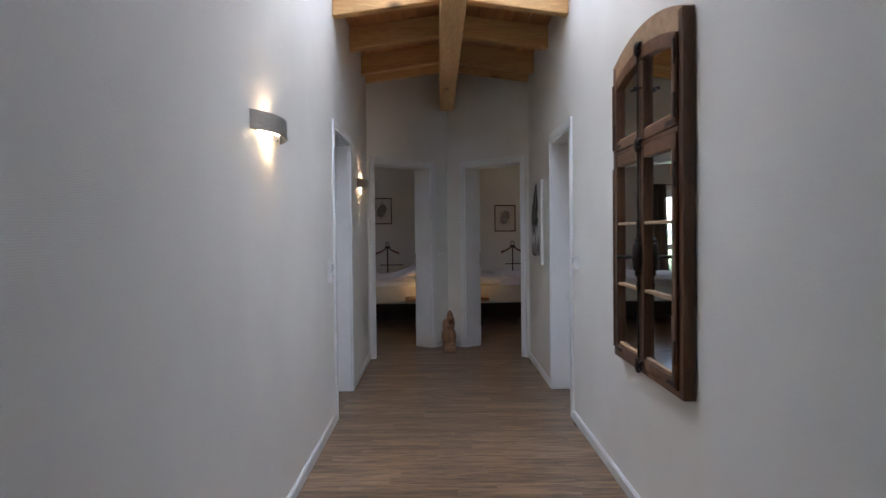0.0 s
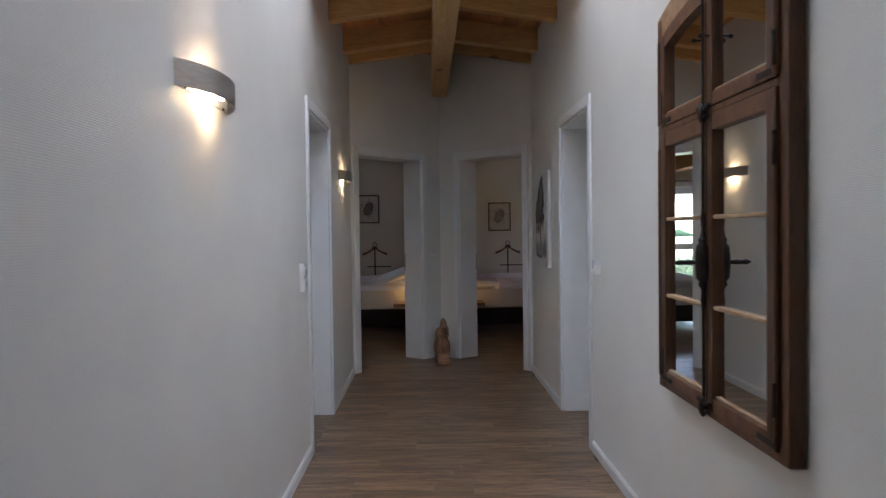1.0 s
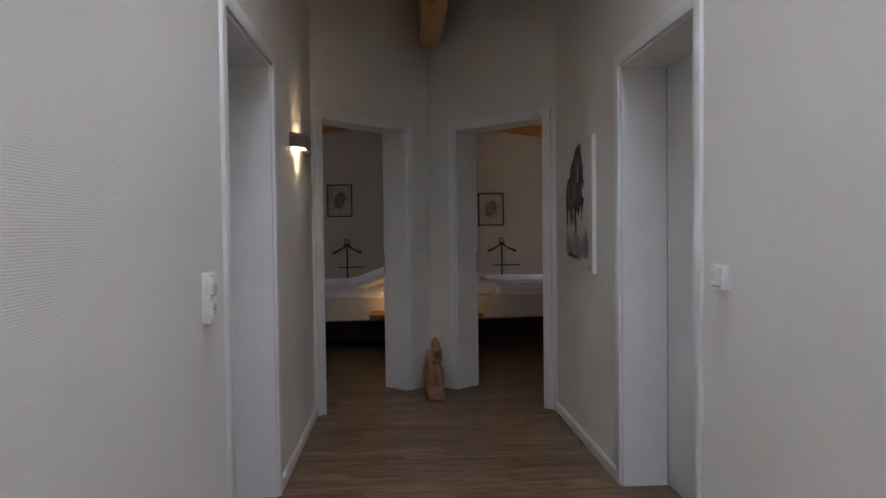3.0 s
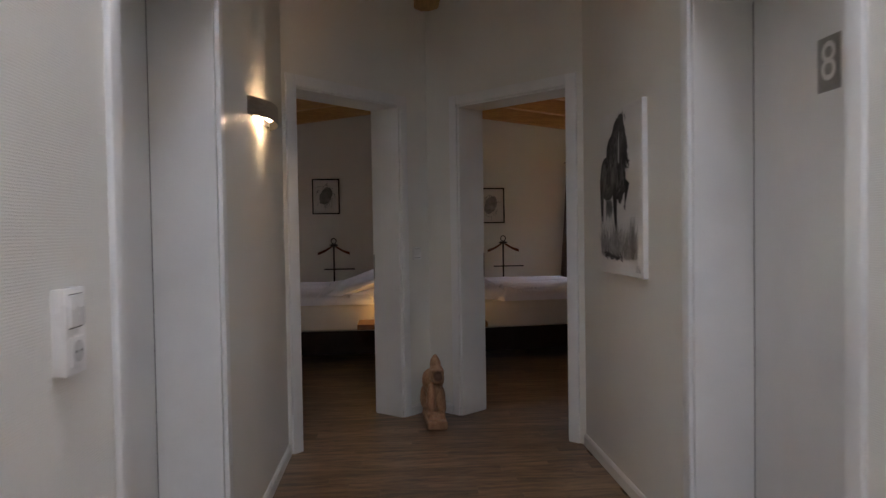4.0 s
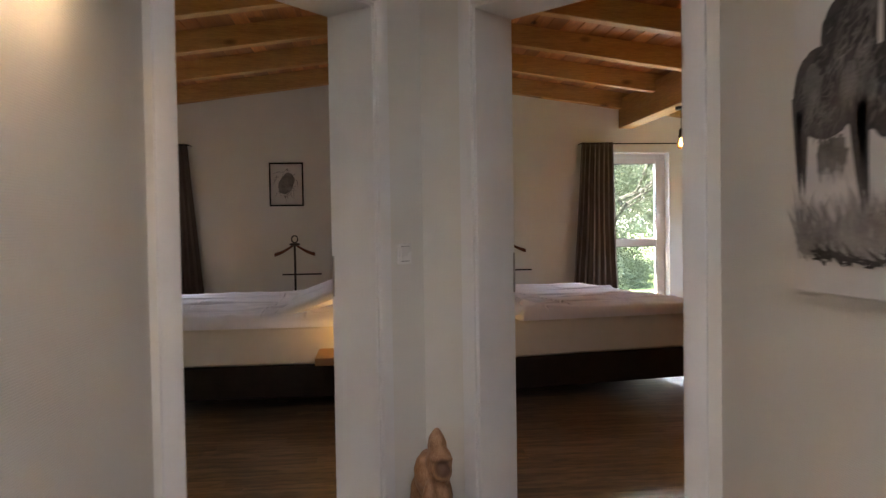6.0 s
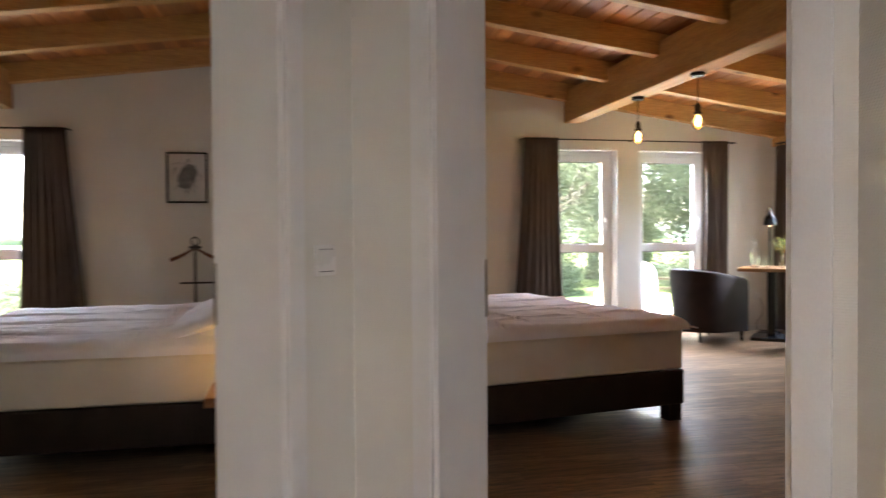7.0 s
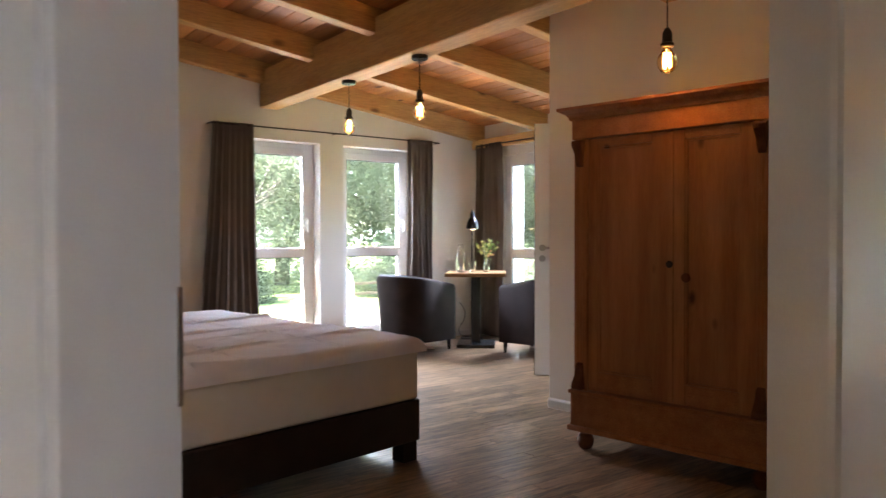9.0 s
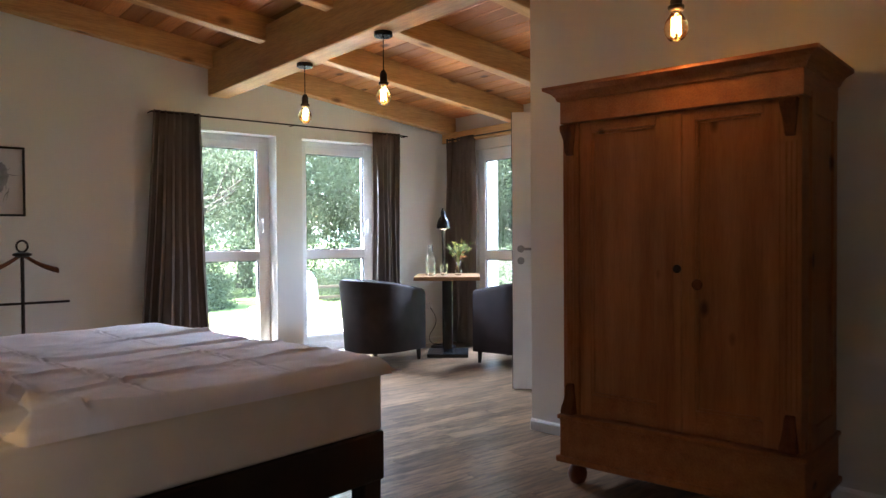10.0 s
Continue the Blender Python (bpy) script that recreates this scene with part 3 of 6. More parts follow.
# ---------------------------------------------------------------- windows
def tall_window(name, place, width, handle_right, deep=0.15, label="tall white plastic window with a cross rail"):
    """Runs along local x from 0 to width, local y outwards; 0 is the room face of the wall."""
    root = thing(name, place, label, "window")
    root["kind"] = "structure"
    low, high, y0, y1 = WIN_LOW, WIN_HIGH, deep, deep + 0.07
    f, s = 0.062, 0.062
    part("window_frame", bevelled(boxed((0.001, f, y0, y1, low, high)), 0.004, 1), PVC, root)
    part("window_frame", bevelled(boxed((width - f, width - 0.001, y0, y1, low, high)), 0.004, 1), PVC, root)
    part("window_frame", bevelled(boxed((f, width - f, y0, y1, high - 0.06, high)), 0.004, 1), PVC, root)
    part("window_frame", bevelled(boxed((f, width - f, y0, y1, low, low + 0.08)), 0.004, 1), PVC, root)
    a, b, ya, yb = f - 0.012, width - f + 0.012, y0 - 0.016, y1 - 0.02
    part("sash", bevelled(boxed((a, a + s, ya, yb, low + 0.07, high - 0.048)), 0.006, 2), PVC, root)
    part("sash", bevelled(boxed((b - s, b, ya, yb, low + 0.07, high - 0.048)), 0.006, 2), PVC, root)
    for z0, z1 in ((low + 0.07, low + 0.15), (0.91, 1.0), (high - 0.118, high - 0.048)):
        part("sash_rail", bevelled(boxed((a + s, b - s, ya + 0.001, yb, z0, z1)), 0.006, 2), PVC, root)
    for z0, z1 in ((low + 0.15, 0.91), (1.0, high - 0.118)):
        p = part("pane", boxed((a + s - 0.004, b - s + 0.004, ya + 0.03, ya + 0.036, z0 - 0.004, z1 + 0.004)), PANE, root)
        p.visible_shadow = False
        g = 0.009
        bm = boxed((a + s, a + s + g, ya + 0.016, ya + 0.028, z0, z1), (b - s - g, b - s, ya + 0.016, ya + 0.028, z0, z1), (a + s + g, b - s - g, ya + 0.016, ya + 0.028, z1 - g, z1), (a + s + g, b - s - g, ya + 0.016, ya + 0.028, z0, z0 + g))
        part("gasket", bm, GASKET, root, "dark rubber gasket")
    hx = b - s / 2 if handle_right else a + s / 2
    bm = bevelled(boxed((hx - 0.014, hx + 0.014, ya - 0.012, ya - 0.0005, 1.24, 1.31)), 0.004, 2)
    h = part("window_handle", bm, PVC, root, smooth=True)
    bm = bevelled(boxed((hx - 0.010, hx + 0.010, ya - 0.05, ya - 0.034, 1.16, 1.295)), 0.005, 2)
    round_bar(bm, (hx, ya - 0.012, 1.275), (hx, ya - 0.04, 1.275), 0.009)
    part("lever", bm, PVC, h, smooth=True)
    # added lamp, out of view outside above the opening, standing in for sky light
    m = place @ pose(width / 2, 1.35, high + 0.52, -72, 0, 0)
    sky_panel("window_sky_fill", m, width + 0.3, 0.6, WINDOW_LIGHT, (0.66, 0.80, 1.0))
    part("window_sill", bevelled(boxed((0.0, width, y1 + 0.001, 0.36, low - 0.03, low - 0.002)), 0.004, 1), PVC, root)
    return root


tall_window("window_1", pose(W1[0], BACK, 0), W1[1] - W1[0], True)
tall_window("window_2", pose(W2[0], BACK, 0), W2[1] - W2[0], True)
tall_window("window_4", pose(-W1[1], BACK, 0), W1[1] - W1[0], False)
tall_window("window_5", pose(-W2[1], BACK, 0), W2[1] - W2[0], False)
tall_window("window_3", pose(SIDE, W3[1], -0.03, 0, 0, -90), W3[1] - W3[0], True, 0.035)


# ---------------------------------------------------------------- corridor things
def wall_sconce(place):
    """Curved metal band, open above and below; local x points out of the wall."""
    root = thing("wall_lamp", place, "lit brushed nickel wall lamp with a curved band", "wall lamp", "corridor wall lamps")
    bm = bmesh.new()
    arc = [(0.074 * (1 - abs(i / 12 - 1) ** 2.4), -0.265 + 0.53 * i / 24) for i in range(25)]
    inner = [(max(x - 0.003, 0.0), y * 0.99) for x, y in arc]
    rings = [[bm.verts.new((x + 0.001, y, z)) for x, y in line] for line, z in ((arc, -0.038), (arc, 0.038), (inner, 0.038), (inner, -0.038))]
    for a, b in zip(rings, rings[1:] + rings[:1]):
        for i in range(24):
            bm.faces.new((a[i], a[i + 1], b[i + 1], b[i]))
    part("band", bm, STEEL, root, "curved brushed nickel band", True)
    bm = boxed((0.001, 0.004, -0.25, 0.25, -0.036, 0.036))
    part("back_plate", bevelled(bm, 0.002, 1), WHITE, root)
    bm = bmesh.new()
    round_bar(bm, (0.038, -0.055, -0.016), (0.038, 0.055, -0.016), 0.010)
    part("lamp_tube", bm, FROSTED, root, "lit lamp tube")
    for y in (-0.19, 0.19):
        bm = bmesh.new()
        blob(bm, (0.006, y, -0.030), (0.004, 0.005, 0.005))
        part("screw", bm, IRON, root, "small dark screw", True)
    return root


for y in (3.095, 6.675):
    wall_sconce(pose(-HALF, y, 1.7225))


def switch(name, place, slots, label, proud=0.0):
    """Local x along the wall, local y out of it, from the plate's middle."""
    root = thing(name, place @ pose(0, proud, 0), label, "switch")
    h = 0.081 if slots == 1 else 0.152
    if proud:
        part("mounting_box", bevelled(boxed((-0.0395, 0.0395, 0.0005 - proud, 0.0004, -h / 2 + 0.001, h / 2 - 0.001)), 0.002, 2), SWITCH, root, smooth=True)
    part("plate", bevelled(boxed((-0.0405, 0.0405, 0.0005, 0.009, -h / 2, h / 2)), 0.003, 2), SWITCH, root, smooth=True)
    z = h / 2 - 0.0405
    part("rocker", bevelled(boxed((-0.028, 0.028, 0.008, 0.0135, z - 0.028, z + 0.028)), 0.003, 2), SWITCH, root, smooth=True)
    part("rocker_gap", boxed((-0.027, 0.027, 0.0085, 0.0095, z - 0.0305, z - 0.0285)), DARK, root, "thin dark gap under the rocker")
    part("rocker_gap", boxed((-0.027, 0.027, 0.0085, 0.0095, z + 0.0285, z + 0.0298)), DARK, root, "thin dark gap over the rocker")
    if slots == 2:
        z = -h / 2 + 0.0405
        bm = bevelled(boxed((-0.027, 0.027, 0.008, 0.012, z - 0.027, z + 0.027)), 0.002, 1)
        sock = part("socket", bm, SWITCH, root)
        # flat disc, the shade inside the well is put into its grey
        bm = bmesh.new()
        turned(bm, ((0.0195, 0.0), (0.0195, 0.0008)), pose(0, 0.0122, z, -90))
        part("socket_well", bm, plain("shaded socket well", (0.55, 0.54, 0.52), (0.6, 0.59, 0.57), 0.5), sock)
        for dx in (-0.0095, 0.0095):
            bm = bmesh.new()
            turned(bm, ((0.0027, 0.0), (0.0027, 0.0006)), pose(dx, 0.0132, z, -90), 10)
            part("contact_hole", bm, DARK, sock)
    return root


switch("light_switch", pose(-HALF, 4.732, 1.037, 0, 0, -90), 2, "white light switch with socket below, on the corridor wall", 0.016)
switch("light_switch", pose(HALF, 4.80, 1.07, 0, 0, 90), 1, "single white light switch beside a door frame", 0.018)
p = Vector((-0.085, APEX_Y - 0.085 * (APEX_Y - CORNER_Y) / HALF))
switch("light_switch", pose(p.x, p.y, 1.05, 0, 0, 180 - ang), 1, "single white light switch on the oblique wall")


def arched_mirror():
    """An old arched casement made into a mirror. Local x runs along the wall, y out of it, z up; 0 is the lower end."""
    W, SPRING, RISE = 1.008, 1.393, 0.075
    root = thing("window_mirror", pose(HALF - 0.002, 2.598, 0.672, 0, 0, 90), "old arched walnut window frame made into a mirror", "mirror")

    def top(x):
        return SPRING + RISE * (1 - ((x - W / 2) / (W / 2)) ** 2)

    def arch_bar(x0, x1, drop, thick, y0, y1):
        bm = bmesh.new()
        n = 18
        rows = []
        for i in range(n + 1):
            x = x0 + (x1 - x0) * i / n
            z1 = top(x) - drop
            rows.append([bm.verts.new((x, y, z)) for y, z in ((y0, z1 - thick), (y1, z1 - thick), (y1, z1), (y0, z1))])
        for a, b in zip(rows, rows[1:]):
            for k in range(4):
                bm.faces.new((a[k], a[(k + 1) % 4], b[(k + 1) % 4], b[k]))
        bm.faces.new(rows[0])
        bm.faces.new(rows[-1][::-1])
        return bm

    F = 0.051
    part("side_post", bevelled(boxed((0.0, F, 0.003, 0.048, 0.0, top(0) - 0.002)), 0.004, 2), WALNUT, root)
    part("side_post", bevelled(boxed((W - F, W, 0.003, 0.048, 0.0, top(W) - 0.002)), 0.004, 2), WALNUT, root)
    part("bottom_rail", bevelled(boxed((F, W - F, 0.003, 0.047, 0.0, 0.026)), 0.004, 2), WALNUT_H, root)
    part("arched_head", arch_bar(0.002, W - 0.002, 0.0, 0.09, 0.004, 0.0475), LIGHTBAR, root)
    tz0, tz1 = 0.962, 0.982
    part("transom", bevelled(boxed((F, W - F, 0.003, 0.05, tz0, tz1)), 0.004, 2), WALNUT_H, root)
    mid, S, M = 0.509, 0.052, 0.038
    for x0, x1 in ((F + 0.002, mid - 0.004), (mid + 0.004, W - F - 0.002)):
        for lower in (True, False):
            z0, z1 = (0.026, tz0 - 0.002) if lower else (tz1 + 0.002, None)
            sash = thing("sash", Matrix(), "", "")
            for key in ("label", "category"):
                if key in sash:
                    del sash[key]
            sash.parent = root
            ztop = z1 if lower else min(top(x0), top(x1)) - 0.092
            near = x0 < mid
            p, q = (x0 + S, x1 - M) if near else (x0 + M, x1 - S + 0.006)
            part("stile", bevelled(boxed((x0, p, 0.01, 0.056, z0, ztop)), 0.004, 2), WALNUT, sash)
            part("stile", bevelled(boxed((q, x1, 0.01, 0.056, z0, ztop)), 0.004, 2), WALNUT, sash)
            foot = 0.043
            part("rail", bevelled(boxed((p, q, 0.01, 0.054, z0, z0 + foot)), 0.004, 2), WALNUT_H, sash)
            part("glazing_lip", bevelled(boxed((p, q, 0.034, 0.046, z0 + foot + 0.0005, z0 + foot + 0.009)), 0.003, 1), LIGHTBAR, sash, "worn light glazing lip")
            if lower:
                part("rail", bevelled(boxed((p, q, 0.01, 0.054, z1 - S, z1)), 0.004, 2), WALNUT_H, sash)
                for zm in (0.354, 0.638):
                    part("muntin", bevelled(boxed((p, q, 0.022, 0.052, zm - 0.0065, zm + 0.0065)), 0.004, 2), LIGHTBAR, sash, "worn light glazing bar")
            else:
                part("rail", arch_bar(x0, x1, 0.093, S, 0.01, 0.054), WALNUT_H, sash)
            zt = z1 - 0.02 if lower else ztop + 0.02
            part("mirror_pane", boxed((x0 + 0.02, x1 - 0.02, 0.0325, 0.0355, z0 + 0.02, zt)), MIRROR, sash, "slightly aged mirror pane")
            # flat iron angle at the outer lower corner
            e, way = (x0 + 0.006, 1) if near else (x1 - 0.006, -1)
            u, v = sorted((e, e + way * 0.10))
            g, h = sorted((e, e + way * 0.016))
            bm = boxed((u, v, 0.054, 0.0575, z0 + 0.010, z0 + 0.026), (g, h, 0.054, 0.0585, z0 + 0.027, z0 + 0.13))
            part("corner_iron", bm, IRON, sash, "flat black iron angle")
    # rounded cover strips and hinges along the outer posts
    for x in (F - 0.002, W - F + 0.002):
        for z0, z1 in ((0.05, 0.90), (0.99, 1.30)):
            bm = bmesh.new()
            round_bar(bm, (x, 0.056, z0), (x, 0.056, z1), 0.009, sides=10)
            part("cover_strip", bm, WALNUT, root, "rounded dark cover strip", True)
        for z in (0.16, 0.80, 1.05, 1.24) if x < mid else ():
            bm = bmesh.new()
            round_bar(bm, (x, 0.060, z - 0.04), (x, 0.060, z + 0.04), 0.0075, sides=10)
            blob(bm, (x, 0.060, z + 0.044), (0.009, 0.009, 0.009))
            part("hinge", bm, IRON, root, "black iron hinge", True)
    # long bolt with handle, plates and knobs
    bm = bmesh.new()
    turned(bm, ((0.005, 0.03), (0.005, 0.34), (0.009, 0.37), (0.006, 0.40), (0.010, 0.43), (0.007, 0.45), (0.007, 0.55), (0.010, 0.57), (0.006, 0.60), (0.009, 0.63), (0.005, 0.66), (0.005, 0.95), (0.0045, 1.39)), pose(mid, 0.066, 0), 12)
    part("bolt_rod", bm, IRON, root, "long black iron bolt", True)
    bm = bmesh.new()
    turned(bm, ((0.006, -0.085), (0.014, -0.072), (0.011, -0.062), (0.020, -0.05), (0.023, -0.02), (0.023, 0.02), (0.020, 0.05), (0.011, 0.062), (0.014, 0.072), (0.006, 0.085)), pose(mid, 0.068, 0.495), 14)
    part("handle_plate", bm, IRON, root, "ornate iron handle plate", True)
    bm = bmesh.new()
    turned(bm, ((0.006, 0.0), (0.009, 0.008), (0.0055, 0.016), (0.0075, 0.030), (0.009, 0.042), (0.006, 0.052), (0.008, 0.060), (0.009, 0.072), (0.005, 0.082), (0.002, 0.085)), pose(mid, 0.072, 0.495, -90, 0, 0), 12)
    part("handle", bm, IRON, root, "turned iron handle", True)
    for z in (0.035, 0.965, 1.365):
        bm = bmesh.new()
        blob(bm, (mid, 0.068, z), (0.017, 0.015, 0.034))
        for way in (-1, 1):
            blob(bm, (mid + way * 0.022, 0.064, z + 0.014), (0.014, 0.010, 0.009))
            blob(bm, (mid + way * 0.038, 0.064, z + 0.018), (0.009, 0.009, 0.009))
            blob(bm, (mid + way * 0.020, 0.064, z - 0.012), (0.010, 0.009, 0.007))
        part("bolt_guide", bm, IRON, root, "ornate iron bolt guide", True)
    for x in (mid - 0.028, mid + 0.028):
        bm = bmesh.new()
        round_bar(bm, (x, 0.056, 1.20), (x, 0.08, 1.20), 0.004)
        blob(bm, (x, 0.084, 1.20), (0.008, 0.008, 0.008))
        part("knob", bm, IRON, root, "small iron knob", True)
    return root


arched_mirror()


def stroke(bm, x, z, angle, length, width, bend, y):
    """A tapered, bent brush stroke lying flat at depth y."""
    n, pts = 6, []
    px, pz, a = x, z, angle
    for i in range(n + 1):
        w = width * (1 - (i / n) ** 1.5) * 0.5 + 0.0004
        pts.append((px - math.sin(a) * w, pz + math.cos(a) * w, px + math.sin(a) * w, pz - math.cos(a) * w))
        px, pz, a = px + math.cos(a) * length / n, pz + math.sin(a) * length / n, a + bend / n
    rows = [(bm.verts.new((p[0], y, p[1])), bm.verts.new((p[2], y, p[3]))) for p in pts]
    for a0, b0 in zip(rows, rows[1:]):
        bm.faces.new((a0[0], a0[1], b0[1], b0[0]))


def oval(bm, x, z, rx, rz, y, turn=0.0, ragged=0.0, rnd=random):
    vs = []
    for i in range(40):
        a = 2 * math.pi * i / 40
        k = 1 + ragged * (rnd.random() - 0.5)
        dx, dz = rx * k * math.cos(a), rz * k * math.sin(a)
        vs.append(bm.verts.new((x + dx * math.cos(turn) - dz * math.sin(turn), y, z + dx * math.sin(turn) + dz * math.cos(turn))))
    bm.faces.new(vs)


def charcoal_canvas():
    """Canvas with a tall dark charcoal form over grasses. Local x along the wall, y out of it."""
    W, H, D = 0.60, 0.745, 0.024
    root = thing("charcoal_canvas", pose(HALF - 0.001, 6.325, 0.986, 0, 0, 90), "white canvas with a dark charcoal drawing of loose strokes", "painting")
    part("canvas", bevelled(boxed((0, W, 0.0, D, 0, H)), 0.004, 2), CANVAS, root)
    rnd = random.Random(11)
    y = D + 0.0008
    bm = bmesh.new()
    for i in range(260):                                  # rubbed grey behind the grasses
        x = rnd.uniform(0.07, 0.57)
        stroke(bm, x, rnd.uniform(0.07, 0.13), 1.57 + rnd.gauss(0, 0.3) + (0.32 - x) * 0.9, rnd.uniform(0.03, 0.11), rnd.uniform(0.008, 0.020), rnd.gauss(0, 0.5), y + i * 1e-6)
    part("charcoal_haze", bm, HAZE, root, "faint grey rubbed strokes")
    y += 0.0005
    for x, z, rx, rz, t in ((0.505, 0.455, 0.090, 0.092, 0.0), (0.49, 0.395, 0.098, 0.052, 0.15), (0.33, 0.435, 0.120, 0.092, 0.0), (0.36, 0.545, 0.135, 0.095, 0.25), (0.29, 0.56, 0.105, 0.085, -0.2),
                            (0.31, 0.635, 0.085, 0.068, 0.2), (0.275, 0.685, 0.042, 0.034, 0.3), (0.285, 0.375, 0.040, 0.055, 0.2)):
        bm = bmesh.new()
        oval(bm, x, z, rx, rz, y, t, 0.05, rnd)
        part("dark_form", bm, CHARCOAL, root, "dark rounded charcoal mass")
        y += 0.0002
    bm = bmesh.new()
    for i in range(420):
        side = rnd.choice((-1, 1))
        v = rnd.random()
        z = 0.69 - 0.20 * v
        x = 0.30 + side * rnd.uniform(0.02, 0.055 + (0.145 if side > 0 else 0.075) * v ** 0.8)
        stroke(bm, x, z, -1.57 + side * rnd.uniform(0.05, 0.7), rnd.uniform(0.025, 0.05), rnd.uniform(0.005, 0.013), side * rnd.gauss(0.8, 0.5), y + i * 1e-6)
    for i in range(26):
        stroke(bm, 0.265 + rnd.gauss(0, 0.030), 0.692 + rnd.gauss(0, 0.008), 1.5 + rnd.gauss(0.1, 0.6), rnd.uniform(0.018, 0.038), rnd.uniform(0.003, 0.007), rnd.gauss(-0.6, 0.8), y + 0.0005 + i * 1e-6)
    # standing and lifted limbs
    for x, z, a, l, w in ((0.368, 0.44, -1.58, 0.27, 0.062), (0.352, 0.42, -1.56, 0.25, 0.044), (0.580, 0.45, -1.61, 0.24, 0.040), (0.56, 0.42, -1.60, 0.20, 0.050),
                          (0.27, 0.38, 2.90, 0.105, 0.060), (0.180, 0.415, -1.16, 0.125, 0.050), (0.225, 0.312, -1.9, 0.026, 0.024), (0.30, 0.41, -1.75, 0.095, 0.075)):
        stroke(bm, x, z, a, l, w, rnd.gauss(0, 0.08), y + 0.0006)
    part("charcoal_mane", bm, CHARCOAL, root, "black charcoal strokes")
    bm = bmesh.new()
    oval(bm, 0.525, 0.465, 0.030, 0.050, y + 0.0008, 0.2, 0.10, rnd)
    for i in range(70):                                   # soft streaks on the flank, the throat and the limbs
        x = rnd.choice((0.525, 0.50, 0.385, 0.40, 0.245, 0.34))
        stroke(bm, x + rnd.gauss(0, 0.012), rnd.uniform(0.42, 0.50), -1.57 + rnd.gauss(0, 0.16), rnd.uniform(0.04, 0.08), rnd.uniform(0.003, 0.008), rnd.gauss(0, 0.3), y + 0.0010 + i * 1e-6)
    for i in range(90):
        stroke(bm, 0.460 + rnd.gauss(0, 0.024), rnd.uniform(0.31, 0.345), -1.62 + rnd.gauss(0, 0.22), rnd.uniform(0.04, 0.075), rnd.uniform(0.005, 0.012), rnd.gauss(-0.3, 0.4), y + 0.0004 + i * 1e-6)
    for x, w in ((0.328, 0.012), (0.276, 0.009)):
        stroke(bm, x, 0.635, -1.57, 0.17, w, 0.04, y + 0.0012)
    for x, z, rx, rz, t, many in ((0.505, 0.45, 0.07, 0.075, 0.2, 70), (0.33, 0.45, 0.09, 0.08, 0.0, 60), (0.36, 0.54, 0.11, 0.08, 0.5, 90), (0.31, 0.62, 0.08, 0.06, 0.4, 70), (0.49, 0.39, 0.08, 0.035, 0.1, 40)):
        for i in range(many):                             # rubbed lights across each rounded mass
            a, k = rnd.uniform(0, 6.28), rnd.random() ** 0.6
            stroke(bm, x + rx * k * math.cos(a), z + rz * k * math.sin(a), -1.5 + t + rnd.gauss(0, 0.35), rnd.uniform(0.02, 0.05), rnd.uniform(0.002, 0.006), rnd.gauss(0.5, 0.6), y + 0.0009 + i * 1e-6)
    part("charcoal_highlight", bm, SOFT, root, "paler grey strokes over the dark mass")
    bm = bmesh.new()
    stroke(bm, 0.300, 0.505, 1.57, 0.145, 0.015, 0.03, y + 0.0014)
    part("blank_streak", bm, CANVAS, root, "bare pale streak between the strokes")
    bm = bmesh.new()
    for i in range(330):
        x = rnd.uniform(0.09, 0.57)
        lean = (0.32 - x) * 1.1 + rnd.gauss(0, 0.5)
        stroke(bm, x, rnd.uniform(0.075, 0.13), 1.57 - 0.5 * lean + (0.3 - x) * 1.2, rnd.choice((0.5, 0.7, 1.0, 1.25)) * rnd.uniform(0.05, 0.115), rnd.uniform(0.003, 0.008), rnd.gauss(0, 0.7), y + 0.0018 + i * 1e-6)
    for i in range(50):                                   # the taller tuft
        stroke(bm, 0.115 + rnd.gauss(0, 0.020), rnd.uniform(0.08, 0.19), 1.75 + rnd.gauss(0, 0.22), rnd.uniform(0.05, 0.11), rnd.uniform(0.003, 0.007), rnd.gauss(0, 0.4), y + 0.0023 + i * 1e-6)
    part("charcoal_grass", bm, SMUDGE, root, "grey grass-like strokes")
    bm = bmesh.new()
    for i in range(60):
        x = rnd.uniform(0.24, 0.50)
        stroke(bm, x, 0.075 + 0.05 * abs(x - 0.30) + rnd.gauss(0, 0.006), rnd.gauss(0.1, 0.3), rnd.uniform(0.02, 0.05), rnd.uniform(0.004, 0.010), 0.4, y + 0.0026 + i * 2e-6)
    part("charcoal_ground", bm, CHARCOAL, root)
    bm = bmesh.new()
    for k in range(4):
        stroke(bm, 0.035 + 0.014 * k, 0.022, 1.4 + 0.2 * (k % 2), 0.03, 0.003, 0.2, D + 0.0008)
    part("signature", bm, CHARCOAL, root, "small dark bars in a corner")
    return root


charcoal_canvas()


